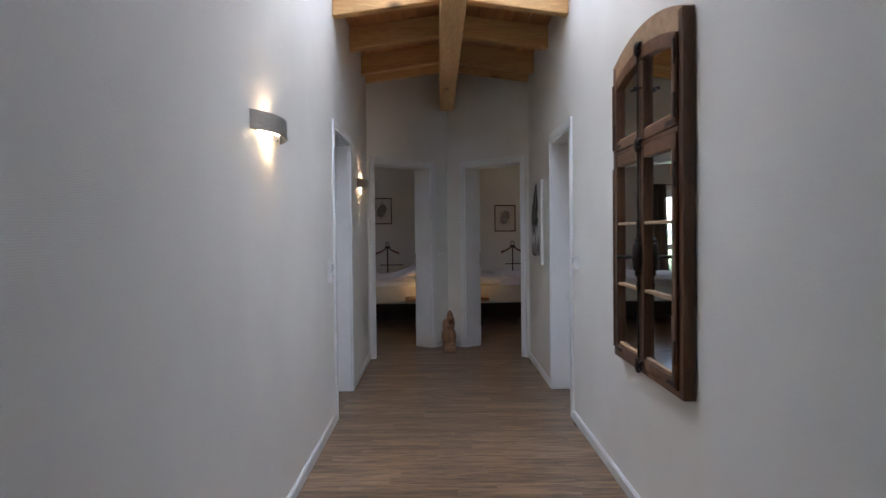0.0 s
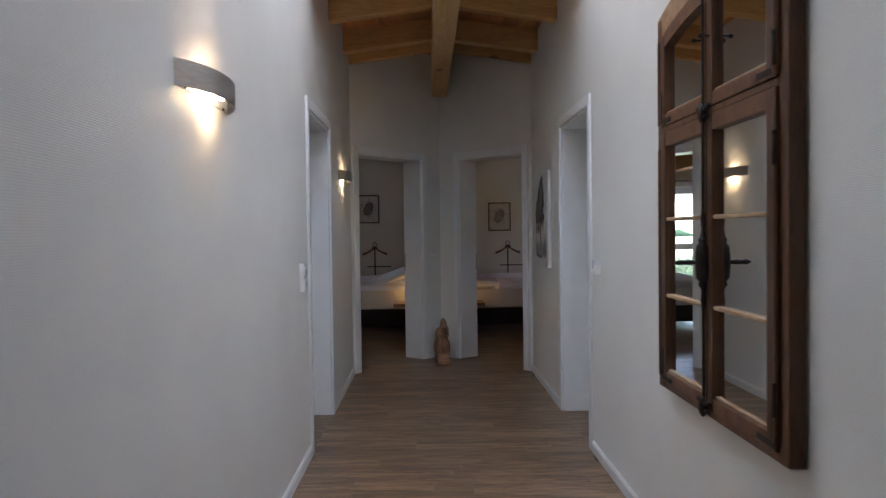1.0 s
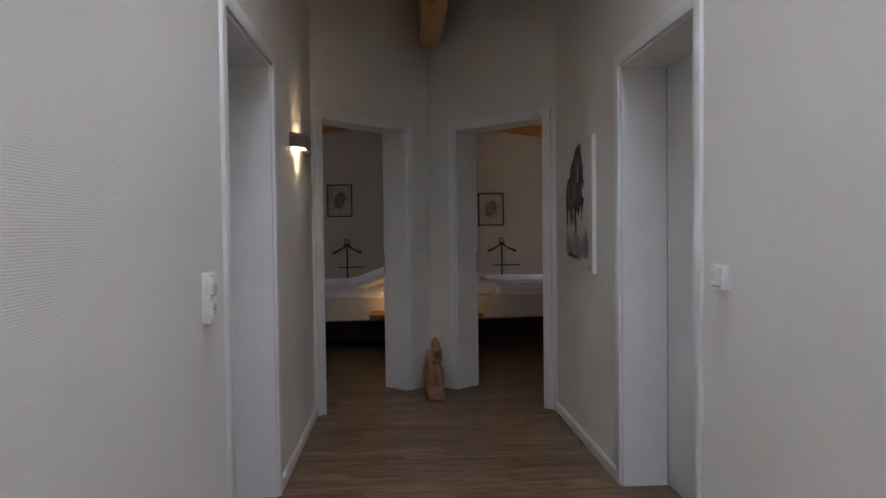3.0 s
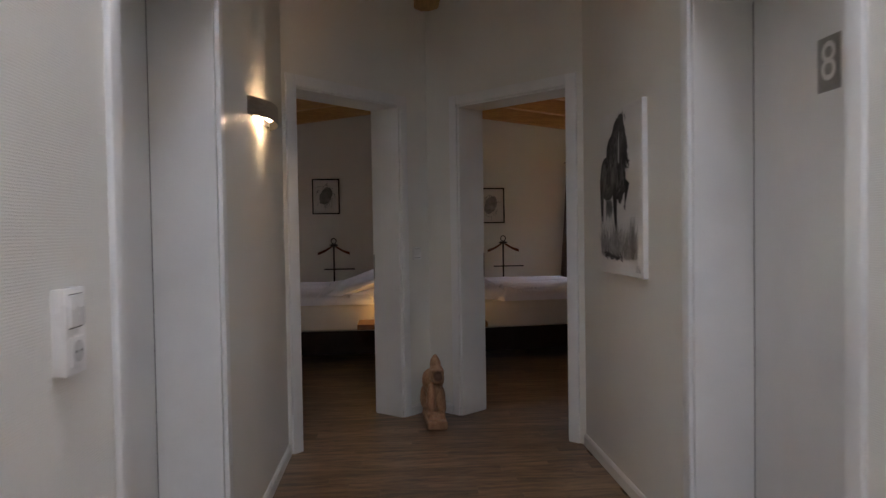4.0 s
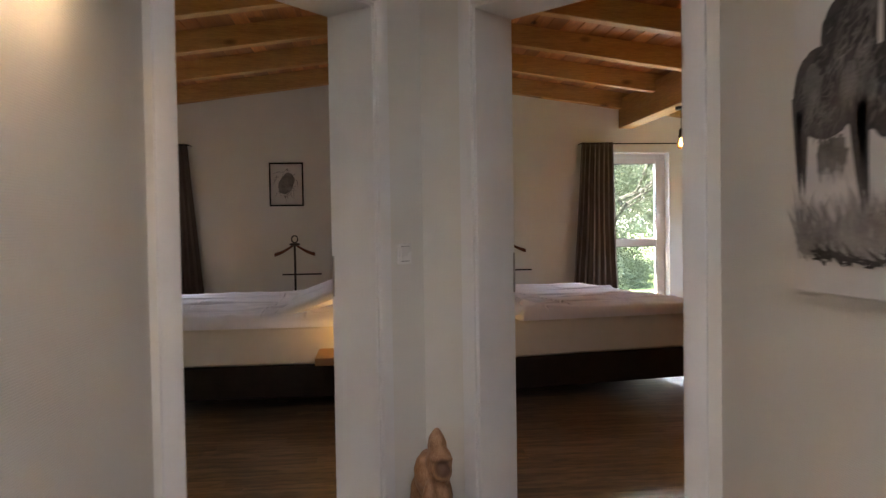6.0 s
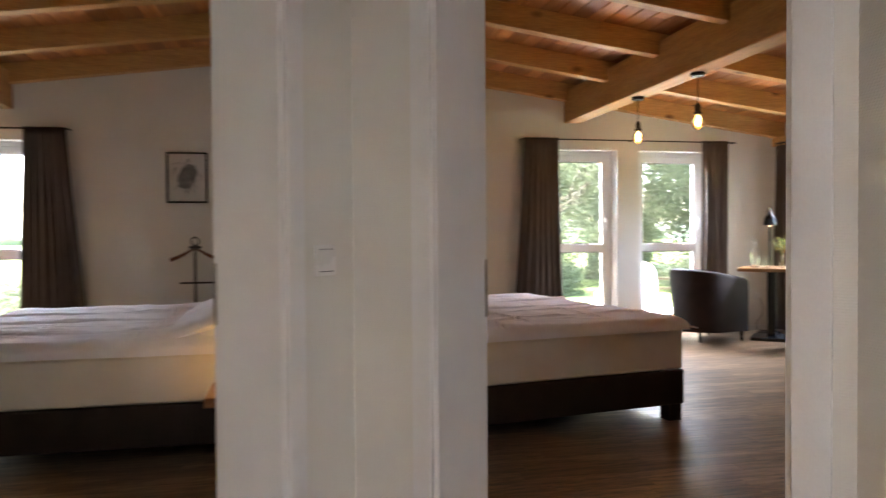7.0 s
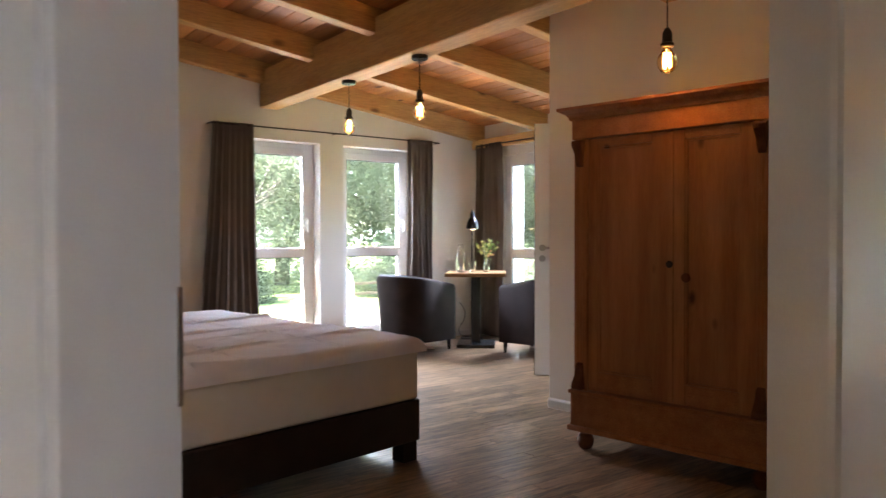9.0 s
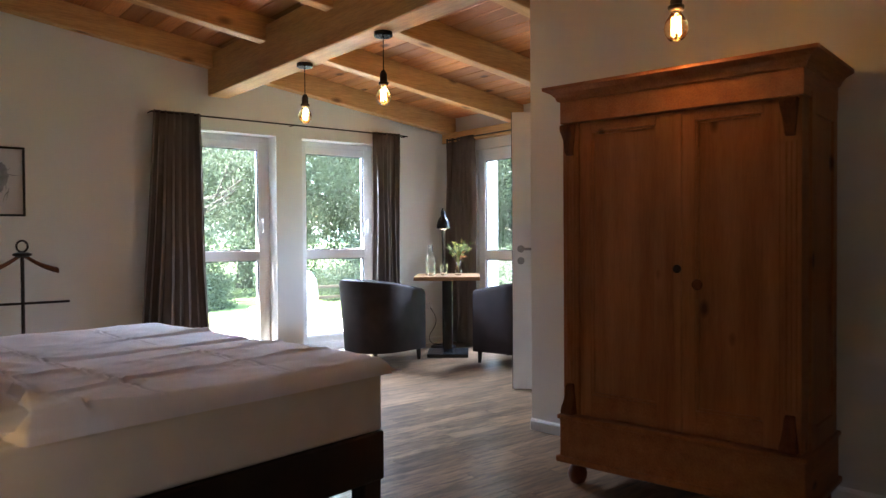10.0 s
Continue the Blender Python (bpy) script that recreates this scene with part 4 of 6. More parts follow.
def carved_figure():
    """Carved wooden figure on a block: one mesh."""
    bm = bmesh.new()
    box(bm, -0.060, 0.060, -0.16, 0.20, 0.0, 0.05)
    box(bm, -0.045, 0.055, -0.10, 0.19, 0.03, 0.085)
    bevelled(bm, 0.008, 2)
    blob(bm, (-0.005, 0.075, 0.235), (0.062, 0.105, 0.095), (-28, 0, 0), 3)      # trunk
    blob(bm, (-0.008, 0.01, 0.275), (0.070, 0.060, 0.072), (0, 0, 0), 3)        # shoulders
    blob(bm, (-0.004, -0.02, 0.215), (0.044, 0.045, 0.055), (0, 0, 0), 3)       # chest
    blob(bm, (0.006, -0.05, 0.325), (0.046, 0.052, 0.060), (-14, 0, 8), 3)      # head
    blob(bm, (0.003, -0.03, 0.378), (0.034, 0.040, 0.046), (-10, 0, 0), 3)      # crest
    blob(bm, (0.003, -0.024, 0.412), (0.016, 0.020, 0.024), (0, 0, 0), 2)
    blob(bm, (0.012, -0.094, 0.296), (0.032, 0.022, 0.030), (0, 0, 0), 2)       # muzzle
    blob(bm, (0.010, -0.092, 0.344), (0.044, 0.015, 0.011), (0, 0, 0), 2)       # brow
    blob(bm, (-0.027, -0.045, 0.150), (0.031, 0.032, 0.110), (6, 0, 0), 3)      # fore limbs
    blob(bm, (0.031, -0.030, 0.150), (0.031, 0.032, 0.100), (2, -8, 0), 3)
    for s in (-1, 1):
        blob(bm, (s * 0.034, -0.062, 0.072), (0.026, 0.036, 0.022), (0, 0, 0), 2)
        blob(bm, (s * 0.050, 0.13, 0.135), (0.030, 0.055, 0.080), (-12, 0, 0), 2)
        blob(bm, (s * 0.046, 0.10, 0.092), (0.024, 0.042, 0.018), (0, 0, 0), 2)
    ob = solid("carved_figure", bm, STATUE, "small carved wooden figure on a block, on the floor", "figure", smooth=True, place=pose(0.005, 7.875, 0.001, 0, 0, 3))
    md = ob.modifiers.new("merge", "REMESH")
    md.mode, md.voxel_size, md.use_smooth_shade = "VOXEL", 0.006, True
    tex = bpy.data.textures.new("chisel", "VORONOI")
    tex.noise_scale = 0.035
    dm = ob.modifiers.new("chisel_marks", "DISPLACE")
    dm.texture, dm.strength, dm.mid_level, dm.texture_coords = tex, 0.006, 0.4, "LOCAL"
    return ob


carved_figure()


# ---------------------------------------------------------------- bedroom things
def cloth_sheet(bm, x0, x1, y0, y1, base, lift, rnd_seed, nx=72, ny=60, fold=0.010, hang=0.03, edge=0.07, creases=False):
    """A thick, wrinkled cover with a soft rounded rim."""
    off = Vector((rnd_seed * 7.3, rnd_seed * 3.1, 0))
    top, bot = [], []
    for i in range(nx + 1):
        a, b = [], []
        for j in range(ny + 1):
            u, v = i / nx, j / ny
            x, y = x0 + (x1 - x0) * u, y0 + (y1 - y0) * v
            d = min(u * (x1 - x0), (1 - u) * (x1 - x0), v * (y1 - y0), (1 - v) * (y1 - y0))
            k = min(d / edge, 1.0)
            rim = math.sqrt(max(0.0, 1 - (1 - k) ** 2))
            calm = 1.15 - 0.75 * u + 1.3 * max(0.0, 1 - u / 0.16)
            w = noise.noise(Vector((x * 1.7, y * 2.2, 0)) + off) * 0.012
            for fx, fy, skew, size, sharp in ((0.9, 4.2, 0.4, 1.0, 4.5), (3.4, 5.2, 2.2, 0.75 * calm, 6.5), (1.6, 9.5, -0.6, 0.45, 5.0)):
                n = noise.noise(Vector((x * fx + y * skew, y * fy + x * skew * 0.6, fx * 3.1)) + off)
                rare = max(0.0, 0.35 + 1.4 * noise.noise(Vector((x * 1.9, y * 1.9, fx * 7.7)) + off))
                w += math.exp(-abs(sharp * n) ** 1.35) * fold * size * calm * rare
            w += noise.noise(Vector((x * 9, y * 13, 3.3)) + off) * fold * 0.20
            if creases:
                # pressed fold lines from the linen cupboard
                for c, span, at, deep in ((u, x1 - x0, 0.13, 0.8), (u, x1 - x0, 0.30, 0.5), (u, x1 - x0, 0.66, 0.3), (v, y1 - y0, 0.36, 1.1), (v, y1 - y0, 0.70, 0.7)):
                    across = (c - at) * span + 0.012 * noise.noise(Vector((x * 1.5, y * 1.5, at * 20)) + off)
                    broken = max(0.15, 0.75 + 0.8 * noise.noise(Vector((x * 2.2, y * 2.2, at * 9)) + off))
                    w += deep * broken * (0.011 * math.exp(-(across / 0.012) ** 2) - 0.018 * math.exp(-((across - 0.015) / 0.008) ** 2))
            wob = noise.noise(Vector((x * 3, y * 3, 8)) + off) * 0.02 * (1 - k)
            z = base + lift * rim + w * k * k - hang * (1 - k) ** 2
            pull = 0.0
            if creases and u < 0.22:
                # untidy upper end, pushed back unevenly and lying lower
                slack = 1 - u / 0.22
                pull = slack * slack * (0.03 + 0.16 * noise.noise(Vector((y * 3.1, 0.4, 6.6)) + off))
                z += k * slack * (0.030 * noise.noise(Vector((x * 6, y * 7, 2.2)) + off) - 0.016)
            a.append(bm.verts.new((x + wob + pull, y + wob, max(z, base - hang * (1 - k) ** 2))))
            b.append(bm.verts.new((x + wob + pull, y + wob, base - hang * (1 - k) ** 2 - 0.004)))
        top.append(a)
        bot.append(b)
    for i in range(nx):
        for j in range(ny):
            bm.faces.new((top[i][j], top[i + 1][j], top[i + 1][j + 1], top[i][j + 1]))
            bm.faces.new((bot[i][j], bot[i][j + 1], bot[i + 1][j + 1], bot[i + 1][j]))
    for i in range(nx):
        bm.faces.new((top[i][0], bot[i][0], bot[i + 1][0], top[i + 1][0]))
        bm.faces.new((top[i][ny], top[i + 1][ny], bot[i + 1][ny], bot[i][ny]))
    for j in range(ny):
        bm.faces.new((top[0][j], top[0][j + 1], bot[0][j + 1], bot[0][j]))
        bm.faces.new((top[nx][j], bot[nx][j], bot[nx][j + 1], top[nx][j + 1]))
    return bm


BED_WIDTH = 1.9
BED_PLACE = {1: pose(0.331, 9.834, 0, 0, 0, 9.8), -1: pose(-0.11, 9.90, 0)}
BED_LENGTH = {1: 1.80, -1: 1.93}


def bed(side):
    """Box bed with its head at the partition; side 1 is the right room."""
    root = thing("double_bed", BED_PLACE[side], "dark brown box bed with a cream mattress", "bed", "double beds")
    L, W = BED_LENGTH[side], BED_WIDTH

    def flip(bm):
        if side < 0:
            bmesh.ops.scale(bm, vec=(-1, 1, 1), verts=bm.verts[:])
        return bm

    part("bed_base", flip(bevelled(boxed((0.06, L, 0.0, W, 0.10, 0.305)), 0.012, 3)), BEDFRAME, root, smooth=True)
    part("headboard", flip(bevelled(boxed((0.0, 0.058, -0.02, W + 0.02, 0.02, 0.86)), 0.015, 3)), BEDFRAME, root, smooth=True)
    for x in (0.08, L - 0.10):
        for y in (0.012, W - 0.102):
            part("leg", flip(bevelled(boxed((x, x + 0.09, y, y + 0.09, 0.0, 0.102)), 0.004, 1)), BEDFRAME, root)
    bm = bevelled(boxed((0.065, L - 0.005, 0.004, W - 0.004, 0.3055, 0.552)), 0.026, 4)
    part("mattress", flip(bm), SHEET, root, "cream fitted sheet over a thick mattress", True)
    return root


def bedding(side):
    L = BED_LENGTH[side]
    for k, (y0, y1) in enumerate(((-0.032, 0.953), (0.953, 1.93))):
        bm = bmesh.new()
        cloth_sheet(bm, 0.40 if side > 0 else 0.31, L + 0.018, y0, y1, 0.556 + 0.001 * k, 0.060, 2 + k + (5 if side < 0 else 0), 230, 180, 0.025, 0.006, 0.06, True)
        if side < 0:
            bmesh.ops.scale(bm, vec=(-1, 1, 1), verts=bm.verts[:])
        root = thing("duvet", BED_PLACE[side], "white wrinkled duvet spread flat on the bed", "duvet", "duvets")
        part("cover", bm, LINEN, root, smooth=True)
        # flat buttoned hem along the foot end
        bm = bmesh.new()
        rows = []
        for i in range(41):
            y = y0 + 0.012 + (y1 - y0 - 0.024) * i / 40
            dip = 0.008 * noise.noise(Vector((y * 6, side * 3.0 + k, 0)))
            tip = 0.028 * (abs(i - 20) / 20) ** 8
            rows.append([bm.verts.new((side * x, y, z + dip)) for x, z in ((L + 0.02, 0.556), (L + 0.055 + tip, 0.546), (L + 0.055 + tip, 0.552), (L + 0.02, 0.567))])
        for a, b in zip(rows, rows[1:]):
            for q in range(4):
                bm.faces.new((a[q], a[(q + 1) % 4], b[(q + 1) % 4], b[q]))
        bm.faces.new(rows[0])
        bm.faces.new(rows[-1][::-1])
        bmesh.ops.recalc_face_normals(bm, faces=bm.faces[:])
        part("hem", bm, LINEN, root, "flat stitched hem")
    for k, y in enumerate((0.03, 1.02)):
        for lower in (True, False) if side < 0 else (True,):
            bm = bmesh.new()
            cloth_sheet(bm, 0, 0.66 if side < 0 else 0.45, 0, 0.80, 0, 0.13 if lower else 0.10, 20 + k + 2 * lower, 48, 48, 0.008, -0.05, 0.22)
            if side < 0:
                bmesh.ops.scale(bm, vec=(-1, 1, 1), verts=bm.verts[:])
            place = pose(side * 0.062, y, 0.56, 0, side * 4, 0) if lower else pose(-0.12, y, 0.75, 0, -20, 0)
            solid("pillow", bm, LINEN, "white plump pillow at the bed head" if lower else "white plump pillow leaning at the bed head", "pillow", "pillows", True, BED_PLACE[side] @ place)


for side in (1, -1):
    bed(side)
    bedding(side)
    # bedside shelf and its lamp at the head
    x0, x1 = sorted((side * 0.05 - 0.05 + side * 0.005, side * 0.55))
    solid("bedside_shelf", bevelled(boxed((x0, x1, 9.48, 9.84, 0.372, 0.415)), 0.004, 2), SHELF, "oiled oak bedside shelf fixed beside the bed", "shelf", "bedside shelves")
    root = thing("bedside_lamp", pose(side * 0.29, 9.72, 0.416), "small lit bedside lamp with a frosted globe", "lamp", "bedside lamps")
    bm = bmesh.new()
    turned(bm, ((0.045, 0.0), (0.045, 0.012), (0.012, 0.02), (0.012, 0.09), (0.03, 0.1)))
    part("lamp_base", bm, SATIN, root, smooth=True)
    bm = bmesh.new()
    blob(bm, (0, 0, 0.15), (0.055, 0.055, 0.06), detail=3)
    part("globe", bm, glow("lit bedside globe", (1.0, 0.55, 0.16), BEDSIDE), root, "glowing frosted globe", True)


def picture(name, place, width, height, seed, label):
    """Local x along the wall, local y out of it; the origin is the lower corner."""
    root = thing(name, place, label, "picture", "framed drawings")
    f, d = 0.016, 0.022
    for s in ((0, f, 0, d, 0, height), (width - f, width, 0, d, 0, height), (f, width - f, 0, d - 0.001, 0, f), (f, width - f, 0, d - 0.001, height - f, height)):
        part("frame_bar", bevelled(boxed(s), 0.002, 1), BLACK, root, "thin black frame")
    part("paper", boxed((f - 0.002, width - f + 0.002, 0.001, 0.008, f - 0.002, height - f + 0.002)), PAPER, root, "pale drawing paper")
    rnd = random.Random(seed)
    bm = bmesh.new()
    oval(bm, width * 0.5, height * 0.52, width * 0.21, height * 0.26, 0.0084, 0.4, 0.15, rnd)
    for i in range(90):
        stroke(bm, width * 0.5 + rnd.gauss(0, 0.05), height * 0.55 + rnd.gauss(0, 0.07), rnd.choice((-0.8, -2.0)) + rnd.gauss(0, 0.4), rnd.uniform(0.03, 0.10), rnd.uniform(0.003, 0.007), rnd.gauss(0, 0.9), 0.0086 + i * 3e-6)
    part("drawing", bm, SMUDGE if seed == 3 else plain("soft pencil drawing", (0.09, 0.085, 0.08), (0.30, 0.28, 0.27), 0.9, scale=14), root, "grey pencil form")
    return root


picture("framed_drawing", pose(1.335, BACK - 0.001, 1.279, 0, 0, 180), 0.392, 0.496, 3, "grey pencil drawing in a thin black frame")
picture("framed_drawing", pose(-0.978, BACK - 0.001, 1.437, 0, 0, 180), 0.378, 0.49, 4, "dark pencil drawing in a thin black frame")


def valet_stand(place):
    root = thing("valet_stand", place, "dark iron valet stand with coat hanger and tray bar", "valet stand", "valet stands")
    bm = bmesh.new()
    round_bar(bm, (0, 0, 0.02), (0, 0, 1.0), 0.011)
    part("post", bm, IRON, root, smooth=True)
    bm = bmesh.new()
    turned(bm, ((0.15, 0.0), (0.15, 0.012), (0.02, 0.022), (0.014, 0.04)))
    part("foot", bm, IRON, root, smooth=True)
    bm = bmesh.new()
    n = 16
    for s in (-1, 1):
        rows = []
        for i in range(n + 1):
            u = i / n
            x, z = s * 0.205 * u, 1.015 - 0.105 * u ** 1.25 - 0.02 * math.sin(math.pi * u)
            w, h = 0.013 + 0.016 * u, 0.012 + 0.007 * u
            rows.append([bm.verts.new((x, y * w, z + q * h)) for y, q in ((-1, -0.6), (0, -1), (1, -0.6), (1, 0.6), (0, 1), (-1, 0.6))])
        for a, b in zip(rows, rows[1:]):
            for k in range(6):
                bm.faces.new((a[k], a[(k + 1) % 6], b[(k + 1) % 6], b[k]))
        bm.faces.new(rows[0])
        bm.faces.new(rows[-1][::-1])
    part("hanger", bm, CARVED, root, "dark wooden coat hanger", True)
    bm = bmesh.new()
    turned(bm, ((0.03, 1.0), (0.055, 1.012), (0.055, 1.024), (0.02, 1.034)))
    part("collar", bm, IRON, root, smooth=True)
    bm = bmesh.new()
    pts = [(0.032 * math.cos(a), 1.07 + 0.036 * math.sin(a)) for a in (2 * math.pi * i / 20 for i in range(21))]
    for a, b in zip(pts, pts[1:]):
        round_bar(bm, (a[0], 0, a[1]), (b[0], 0, b[1]), 0.0065, sides=8)
    part("ring", bm, IRON, root, smooth=True)
    bm = bmesh.new()
    round_bar(bm, (-0.13, 0, 0.705), (0.27, 0, 0.705), 0.008)
    part("trouser_bar", bm, IRON, root, smooth=True)
    return root


valet_stand(pose(1.205, 12.9, 0))
valet_stand(pose(-1.015, 12.9, -0.0, 0, 0, 0))


def curtain(name, place, width_top, width_low, height, folds, seed, hem=0.0, label="heavy taupe curtain hanging in folds"):
    """Local x along the rod, local y towards the room; the hem is at 0."""
    root = thing(name, place, label, "curtain", "taupe curtains")
    bm = bmesh.new()
    rnd = random.Random(seed)
    ph = [rnd.uniform(-0.5, 0.5) for _ in range(folds + 2)]
    nx, nz = folds * 14, 26
    grid = []
    for j in range(nz + 1):
        v = j / nz
        w = width_low + (width_top - width_low) * v ** 0.8
        amp = 0.033 - 0.012 * v
        row = []
        for i in range(nx + 1):
            u = i / nx
            k = u * folds
            bend = ph[int(k)] * (1 - (k % 1)) + ph[int(k) + 1] * (k % 1)
            a = 2 * math.pi * k + bend * (4.2 - 1.6 * v)
            swell = 0.45 + 1.5 * abs(bend) + 0.35 * noise.noise(Vector((k * 0.9, v * 1.7, seed * 3.3)))
            x = w * (u - 0.5) + hem * (1 - v) ** 0.8 + 0.010 * math.sin(2 * a) + 0.012 * noise.noise(Vector((k * 0.7, v * 2.2, seed * 5.1))) * (1 - v)
            y = amp * (math.sin(a) + 0.28 * math.sin(2 * a + 3 * bend)) * swell + 0.01 * math.sin(7 * v + 5 * u)
            row.append(bm.verts.new((x, y, height * v)))
        grid.append(row)
    for a, b in zip(grid, grid[1:]):
        for i in range(nx):
            bm.faces.new((a[i], a[i + 1], b[i + 1], b[i]))
    cloth = part("cloth", bm, CURTAIN, root, smooth=True)
    md = cloth.modifiers.new("thickness", "SOLIDIFY")
    md.thickness = 0.004
    return root


def rod(name, a, b, label="thin dark metal curtain rod"):
    root = thing(name, Matrix(), label, "curtain rod", "curtain rods")
    bm = bmesh.new()
    round_bar(bm, a, b, 0.007)
    part("bar", bm, IRON, root, smooth=True)
    for e in (a, (Vector(a) + Vector(b)) / 2, b):
        bm = bmesh.new()
        along = (Vector(b) - Vector(a)).normalized()
        q = Vector(e)
        wallp = Vector((q.x, BACK, q.z)) if abs(along.x) > 0.5 else Vector((SIDE, q.y, q.z))
        round_bar(bm, q, wallp, 0.005, sides=8)
        part("bracket", bm, IRON, root)
    return root


ROD_Z = 2.115
rod("curtain_rod", (2.2, BACK - 0.10, ROD_Z), (4.68, BACK - 0.10, ROD_Z))
rod("curtain_rod", (-4.68, BACK - 0.10, ROD_Z), (-2.2, BACK - 0.10, ROD_Z))
rod("curtain_rod", (SIDE - 0.10, 11.9, ROD_Z), (SIDE - 0.10, 13.5, ROD_Z))
curtain("curtain", pose(2.405, BACK - 0.10, 0.02), 0.36, 0.60, ROD_Z - 0.005, 7, 1, -0.04)
curtain("curtain", pose(4.43, BACK - 0.10, 0.02), 0.30, 0.32, ROD_Z - 0.005, 6, 2)
curtain("curtain", pose(SIDE - 0.10, 13.295, 0.02, 0, 0, 90), 0.41, 0.43, ROD_Z - 0.005, 7, 3)
curtain("curtain", pose(-2.40, BACK - 0.10, 0.02), 0.33, 0.62, ROD_Z - 0.005, 7, 4, 0.05)


def pendant(x, y, z, drop):
    root = thing("pendant_lamp", pose(x, y, z), "bare amber filament bulb on a black cord", "pendant lamp", "pendant lamps")
    bm = bmesh.new()
    turned(bm, ((0.05, -0.028), (0.055, -0.022), (0.055, -0.001)))
    part("canopy", bm, BLACK, root, "black ceiling rose", True)
    bm = bmesh.new()
    round_bar(bm, (0, 0, -0.028), (0, 0, -drop), 0.0032, sides=8)
    part("cord", bm, BLACK, root)
    bm = bmesh.new()
    turned(bm, ((0.026, -drop - 0.085), (0.030, -drop - 0.08), (0.030, -drop - 0.068), (0.022, -drop - 0.064), (0.021, -drop - 0.02), (0.010, -drop)))
    part("socket", bm, IRON, root, "dark bulb holder", True)
    c = -drop - 0.15
    bm = bmesh.new()
    turned(bm, ((0.004, c - 0.051), (0.024, c - 0.044), (0.040, c - 0.024), (0.045, c), (0.040, c + 0.024), (0.026, c + 0.045), (0.016, c + 0.062), (0.015, c + 0.07)), sides=28)
    bulb = part("bulb", bm, BULB_GLASS, root, "amber glass globe bulb", True)
    bulb.visible_shadow = False
    bm = bmesh.new()
    for i in range(6):
        a = 2 * math.pi * i / 6
        x0, y0 = 0.012 * math.cos(a), 0.012 * math.sin(a)
        round_bar(bm, (x0, y0, c - 0.02), (x0 * 0.8, y0 * 0.8, c + 0.035), 0.0018, sides=6)
    part("filament", bm, FILAMENT, bulb, "glowing filaments")
    lm = lamp("bulb_light", "POINT", pose(x, y, z + c), BULB, (1.0, 0.47, 0.13))
    lm.data.shadow_soft_size = 0.012
    return root


for y, drop in ((12.07, 0.21), (11.12, 0.222), (9.19, 0.268)):
    pendant(2.78, y, 2.299, drop)


